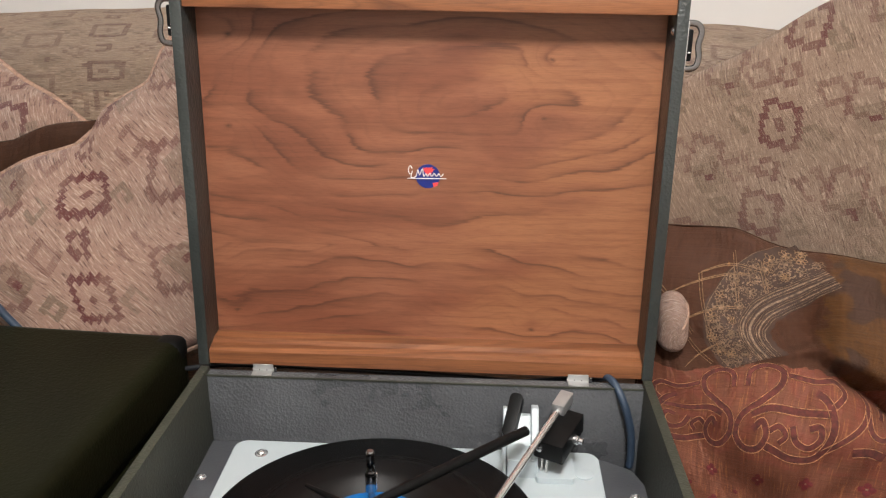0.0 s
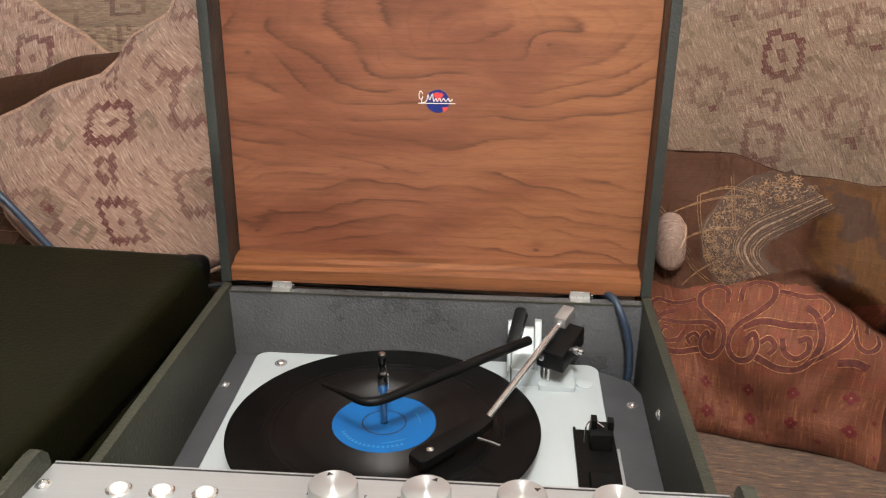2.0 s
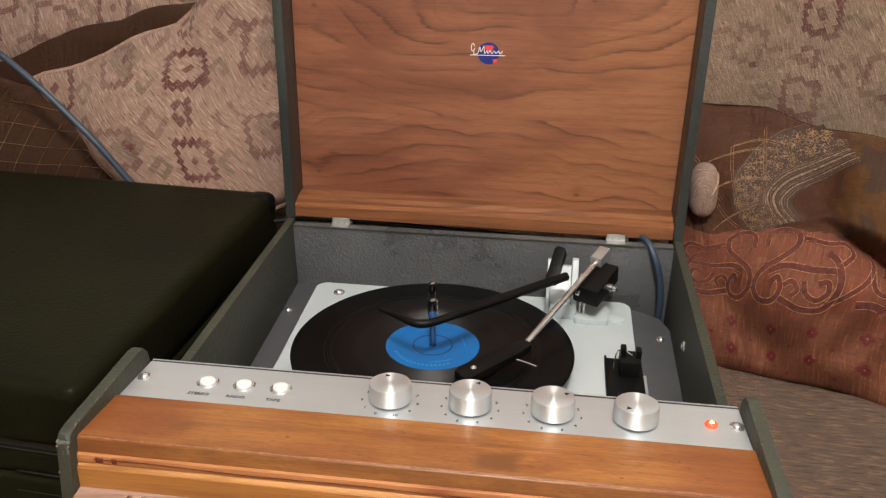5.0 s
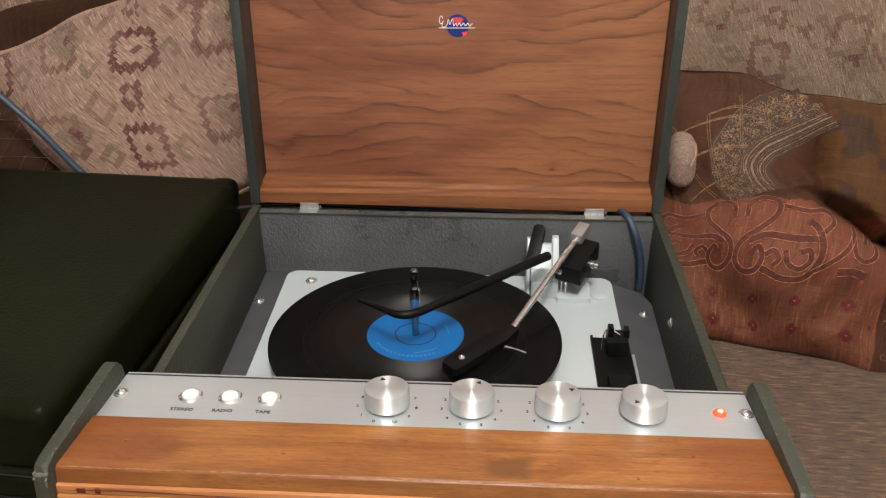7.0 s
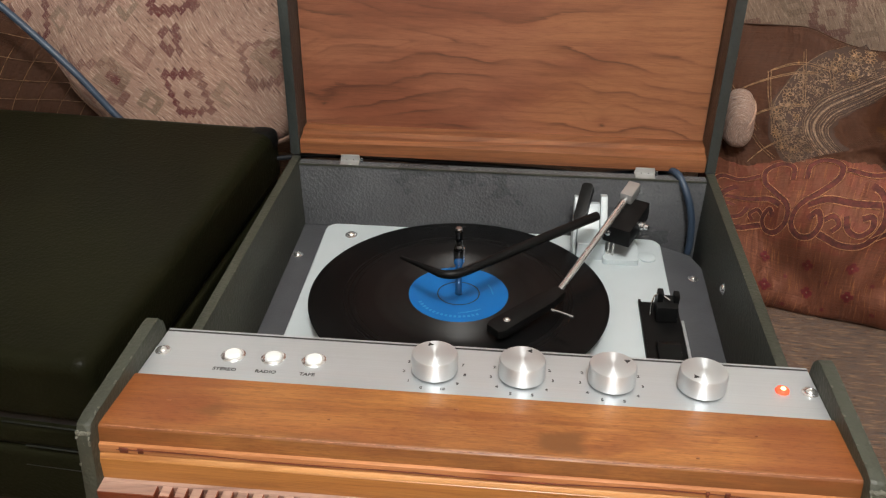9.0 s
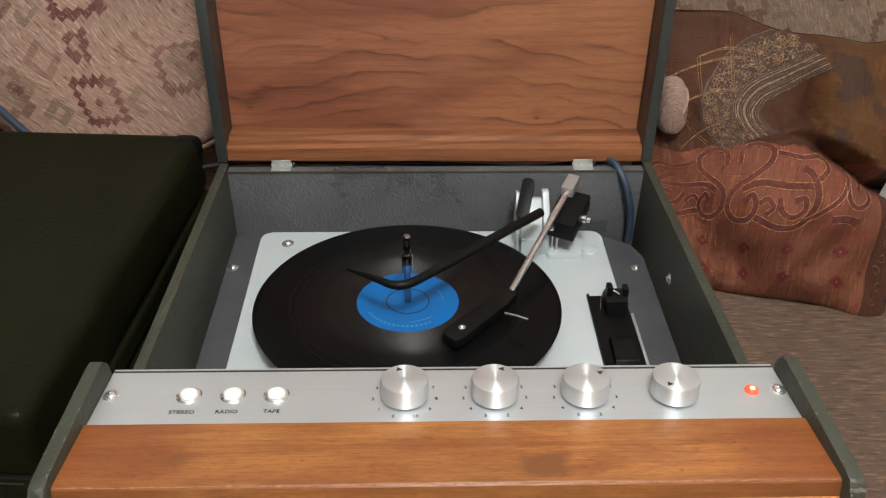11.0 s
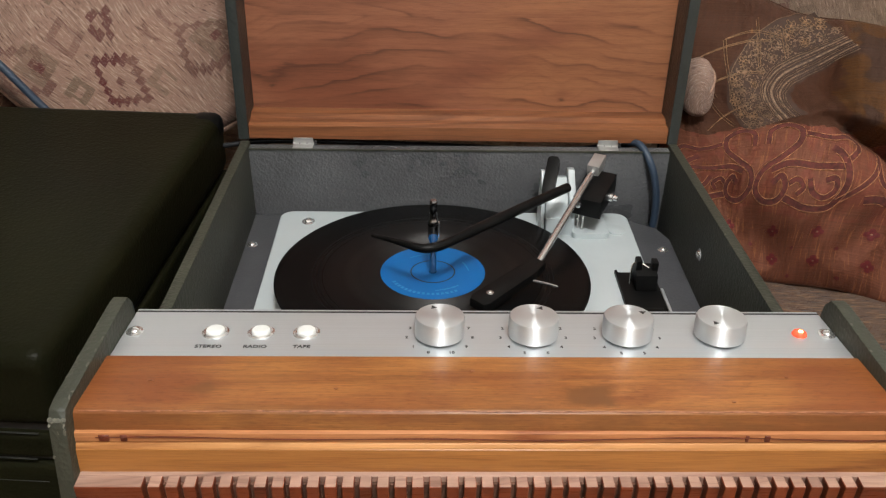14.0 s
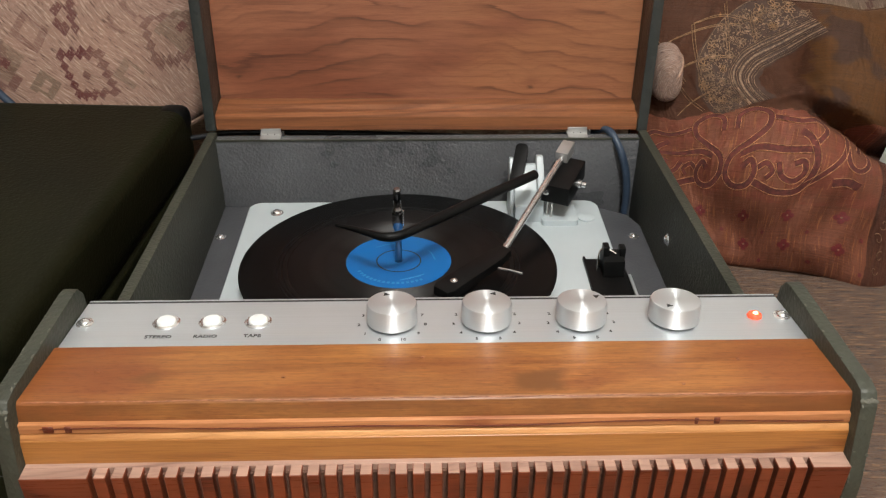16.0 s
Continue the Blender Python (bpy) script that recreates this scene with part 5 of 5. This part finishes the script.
part("moulding", prism([(-0.3230, 0.7236), (-0.3272, 0.7230), (-0.3286, 0.7206), (-0.3286, 0.70), (-0.3230, 0.70)], "x", IL, IR, 0.0005, 2), "edge_wood", player, "pale worn moulding edge")
part("fascia", prism([(-0.3280, 0.7204), (-0.3292, 0.7199), (-0.3312, 0.7035), (-0.3312, 0.66), (-0.3280, 0.66)], "x", IL, IR, 0.0005, 2), "fascia", player, "varnished wooden fascia")
part("grille_rail", box(IL, IR, -0.3345, -0.3285, SEAT + 0.01, 0.7046, 0.0006, 1), "ledge", player)
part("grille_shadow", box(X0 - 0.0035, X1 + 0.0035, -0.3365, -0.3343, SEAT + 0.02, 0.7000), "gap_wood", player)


wr = random.Random(11)
# pale tube on the edge: worn varnish plus a painted bevel highlight
worn = [(IL + 0.003 + (IR - IL - 0.006) * i / 80, -0.3204 + 0.0003 * math.sin(i * 0.9), 0.74135) for i in range(81)]
part("worn_edge", tube(worn, [0.00020 + 0.00026 * abs(math.sin(i * 0.37) * math.sin(i * 1.7)) for i in range(81)], 6), "wear_wood", player, "pale line along the front edge, worn varnish and painted highlight")
x = IL + 0.004
while x < IR - 0.01:
    w = wr.uniform(0.004, 0.022)
    y = -0.3203 + wr.uniform(-0.0006, 0.0004)
    bm = prism([(x, y), (x + w * 0.5, y - wr.uniform(0.0002, 0.0006)), (x + w, y), (x + w * 0.5, y + wr.uniform(0.0001, 0.0003))], "z", 0.7412, 0.74155)
    part("scuff", bm, "wear_wood", player, smooth=False)
    x += w + wr.uniform(0.006, 0.030)
for x, y, w in ((-0.06, -0.300, 0.002), (0.02, -0.281, 0.0025), (0.17, -0.312, 0.002), (-0.17, -0.292, 0.003), (0.21, -0.287, 0.002)):
    part("scuff", prism([(x, y), (x + w, y - 0.0005), (x + w * 1.2, y + 0.0004)], "z", panel_z(-0.264) + 0.0015 - 0.1236 * (y + 0.264), panel_z(-0.264) + 0.0026 - 0.1236 * (y + 0.264)), "wear_wood", player, smooth=False)
line = [(IL + 0.012 + (IR - IL - 0.016) * i / 60, -0.3270 - 0.0001, 0.7266 + 0.0014 * math.sin(i * 0.23 + 0.5) * math.cos(i * 0.07)) for i in range(61)]
part("dark_streak", tube(line, [0.00026 + 0.00022 * abs(math.sin(i * 0.31)) for i in range(61)], 6), "streak", player, "dark red streak along the rail")
for x, w in ((0.176, 0.0022), (0.187, 0.0035), (-0.190, 0.006), (-0.178, 0.004)):
    part("dark_knot", box(x, x + w, -0.3272, -0.3258, 0.7243, 0.7288, 0.0004, 1), "streak", player)


def slat_mesh(w):
    bm = box(-w / 2, w / 2, -0.0045, 0.0045, SEAT + 0.016, 0.7043, 0.0004, 1)
    bm.normal_update()
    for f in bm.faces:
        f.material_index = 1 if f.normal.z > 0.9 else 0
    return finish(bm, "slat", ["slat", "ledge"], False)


pitch = (X1 - X0) / N
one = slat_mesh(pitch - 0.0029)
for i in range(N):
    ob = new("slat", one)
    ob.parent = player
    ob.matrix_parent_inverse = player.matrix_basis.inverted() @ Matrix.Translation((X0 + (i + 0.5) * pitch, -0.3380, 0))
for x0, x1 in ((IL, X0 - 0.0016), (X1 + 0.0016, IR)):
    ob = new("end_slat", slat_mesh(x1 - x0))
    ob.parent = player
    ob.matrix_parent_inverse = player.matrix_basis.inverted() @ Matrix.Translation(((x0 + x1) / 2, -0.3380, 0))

# ---- the lid, standing open ----
LZ, LT, LF, LB, LEAN = 0.6642, 1.0575, 0.194, 0.252, 3.2
hinge = Matrix.Translation((0.030, 0.205, LZ)) @ Matrix.Rotation(radians(-LEAN), 4, "X") @ Matrix.Rotation(radians(0.3), 4, "Y") @ Matrix.Translation((-0.030, -0.205, -LZ))
LL, LR = -0.2165, 0.2765
LATCH = LT
lid = part("lid", move(box(LL + 0.011, LR - 0.011, 0.240, LB, LZ + 0.001, LT - 0.012, 0.001), hinge), "case", player, "open lid, grey outside and walnut inside")
for x in (LL, LR - 0.0115):
    part("lid_side", move(box(x, x + 0.0115, LF, LB, LZ, LT, 0.0014, 2), hinge), "case", lid, "dark grey leatherette lid side")
for z0, z1 in ((LZ + 0.004, 0.793), (0.793, 0.9475), (0.9475, LT - 0.012)):
    part("plank", move(box(LL + 0.0120, LR - 0.0120, 0.2330, 0.2400, z0, z1), hinge), "veneer", lid, "walnut veneer board")
part("ledge", move(prism([(0.1965, LZ + 0.001), (0.1965, LZ + 0.0165), (0.2030, LZ + 0.0195), (0.2100, LZ + 0.0200), (0.2150, LZ + 0.0240), (0.2329, LZ + 0.0250), (0.2329, LZ + 0.001)], "x", LL + 0.0117, LR - 0.0117, 0.0006), hinge), "walnut", lid, "walnut moulding along the hinge side")
part("ledge", move(prism([(0.1965, LT), (0.1965, LT - 0.0150), (0.2329, LT - 0.0150), (0.2329, LT)], "x", LL + 0.0117, LR - 0.0117, 0.0008), hinge), "walnut", lid, "walnut rail along the top")
for x, s, drop in ((LL, -1, 0.006), (LR, 1, 0.020)):
    LT = LATCH - drop
    bow = smooth_path([(x, 0.203, LT - 0.002), (x + s * 0.010, 0.203, LT - 0.003), (x + s * 0.0145, 0.203, LT - 0.010), (x + s * 0.0125, 0.203, LT - 0.022), (x + s * 0.0140, 0.203, LT - 0.034), (x + s * 0.0110, 0.203, LT - 0.043), (x, 0.203, LT - 0.045)], 5)
    latch = part("latch", move(tube(bow, 0.0019, 8, 1.6), hinge), "dark_nickel", lid, "chrome toggle latch")
    part("latch_plate", move(box(min(x, x + s * 0.0015), max(x, x + s * 0.0015), 0.198, 0.226, LT - 0.047, LT, 0.0005), hinge), "chrome", latch)
    part("latch_hook", move(box(min(x + s * 0.0015, x + s * 0.008), max(x + s * 0.0015, x + s * 0.008), 0.206, 0.214, LT - 0.038, LT - 0.008, 0.002), hinge), "black", latch)
    part("latch_rivet", move(lathe([(0, 0), (0.002, 0), (0.0016, 0.0012), (0, 0.0016)], (x + s * 0.005, 0.2045, LT - 0.030), 10), hinge), "chrome", latch)
LT = LATCH
screw(lid, hinge @ Vector((LR - 0.0115, 0.205, LT - 0.030)), 0.003, (-1, 0, 0))
for x in (-0.144, 0.197):
    h = part("hinge", tube([(x - 0.0115, 0.1925, 0.6632), (x + 0.0115, 0.1925, 0.6632)], 0.0024, 12), "silver", player, "nickel butt hinge")
    part("hinge_leaf", box(x - 0.011, x + 0.011, 0.1800, 0.1925, RZ + 0.0004, RZ + 0.0016, 0.0003, 1), "silver", h)
    part("hinge_leaf", box(x - 0.011, x + 0.011, 0.1905, 0.1920, 0.6640, 0.6705, 0.0003, 1), "silver", h)
    part("hinge_screw", box(x + 0.0120, x + 0.0150, 0.1890, 0.1915, 0.6615, 0.6680, 0.0006, 1), "dark_nickel", h)
    for dx in (-0.004, 0.004):
        part("hinge_gap", tube([(x + dx - 0.0004, 0.1925, 0.6632), (x + dx + 0.0004, 0.1925, 0.6632)], 0.0026, 12), "dark", h)

# round badge on the lid, drawn as plain shapes
BY = 0.2323
badge = part("badge", move(lathe([(0, 0), (0.0128, 0), (0.0128, 0.0005), (0, 0.0005)], seg=40, m=Matrix.Translation((0.031, BY + 0.0006, 0.8735)) @ Matrix.Rotation(radians(90), 4, "X")), hinge), "badge_blue", lid, "round blue badge with a red splash and a white scribble")
star = []
for i in range(22):
    a = 2 * math.pi * i / 22
    r = (0.0062 if i % 2 else 0.0040) * (1 + 0.2 * math.sin(3 * a))
    star.append((0.0315 + r * math.cos(a), 0.8795 + r * 0.8 * math.sin(a)))
part("red_splash", move(prism(star, "y", BY - 0.0004, BY + 0.0002), hinge), "badge_red", badge, smooth=False)
part("red_splash", move(prism([(0.036, 0.8665), (0.0425, 0.8675), (0.041, 0.864), (0.0375, 0.862)], "y", BY - 0.0004, BY + 0.0002), hinge), "badge_red", badge, smooth=False)
squiggle = [(0.0145, 0.8815), (0.0125, 0.8845), (0.0105, 0.881), (0.0115, 0.876), (0.0140, 0.8765), (0.0145, 0.879), (0.0135, 0.8720), (0.0185, 0.8735), (0.0205, 0.8805), (0.0222, 0.875), (0.0252, 0.8815), (0.0265, 0.8735), (0.0290, 0.8765), (0.0305, 0.8735), (0.0330, 0.8770), (0.0350, 0.8735), (0.0375, 0.8768), (0.0400, 0.8738), (0.0425, 0.8768), (0.0445, 0.8738), (0.0475, 0.8765)]
part("white_scribble", move(tube(smooth_path([(a, BY - 0.0006, b) for a, b in squiggle], 5), 0.00050, 6), hinge), "white", badge)
part("white_stroke", move(tube([(0.0095, BY - 0.0006, 0.8710), (0.030, BY - 0.0006, 0.8712), (0.0505, BY - 0.0006, 0.8716)], 0.00045, 6), hinge), "white", badge)

# ---- the record ----
record = tagged(new("vinyl_record"), "black twelve-inch vinyl record with a blue label on the platter", "record")
record.matrix_world = DISC
disc = new("disc", finish(lathe([(0.0037, 0.0002), (0.0505, 0.0002), (0.149, 0.0002), (0.1502, 0.0008), (0.149, 0.0016), (0.146, 0.0018), (0.058, 0.0017), (0.0505, 0.0018), (0.0037, 0.0018)], seg=128, hollow=True), "disc", "vinyl", True))
disc.parent = record
label = new("label", finish(lathe([(0.0037, 0.0018), (0.0500, 0.0018), (0.0500, 0.00205), (0.0037, 0.00205)], seg=72, hollow=True), "label", "label", True))
label.parent = record
tagged(label, "blue paper centre label")
ring = new("printed_ring", finish(lathe([(0.0202, 0.00205), (0.0215, 0.00205), (0.0215, 0.0022), (0.0202, 0.0022)], seg=60, hollow=True), "printed_ring", "ink", True))
ring.parent = label
bm = bmesh.new()
for i in range(16):
    a = radians(118 + i * 6.2)
    join(bm, move(box(-0.0013, 0.0013, -0.0017, 0.0017, 0.00205, 0.00215), Matrix.Rotation(a, 4, "Z") @ Matrix.Translation((0, 0.041, 0))))
for i, (a, w) in enumerate(((30, 0.012), (22, 0.009), (14, 0.013), (200, 0.02), (210, 0.016), (285, 0.015), (295, 0.010))):
    join(bm, move(box(-w / 2, w / 2, -0.0006, 0.0006, 0.00205, 0.00215), Matrix.Rotation(radians(a), 4, "Z") @ Matrix.Translation((0, 0.034, 0))))
pr = new("printed_text", finish(bm, "printed_text", "print", False))
pr.parent = label
tagged(pr, kind="stuff")

# ---- cables ----
solo("signal_cable", tube(smooth_path([(0.120, 0.218, 0.640), (0.190, 0.222, 0.646), (0.218, 0.214, 0.654), (0.232, 0.190, 0.6665), (0.244, 0.171, 0.650), (0.2530, 0.1675, 0.620), (0.2560, 0.167, 0.590), (0.2555, 0.167, 0.574)], 8), 0.0042, 12), "cable", "blue-grey cable running over the rear rim into the player", "cable")
solo("power_cable", tube(smooth_path([(-0.74, 0.30, 0.905), (-0.60, 0.262, 0.838), (-0.505, 0.246, 0.755), (-0.455, 0.243, 0.692), (-0.420, 0.243, 0.640), (-0.40, 0.245, 0.560), (-0.38, 0.248, 0.530)], 8), 0.0045, 12), "cable", "blue-grey cable hanging behind the black cabinet", "cable")
solo("mains_cable", tube(smooth_path([(-0.262, 0.215, 0.648), (-0.238, 0.212, 0.650), (-0.200, 0.214, 0.655), (-0.150, 0.218, 0.654), (-0.06, 0.222, 0.650), (0.06, 0.222, 0.646), (0.16, 0.222, 0.640)], 8), 0.0030, 10), "black_cable", "thin black cable in the gap behind the hinges", "cable")
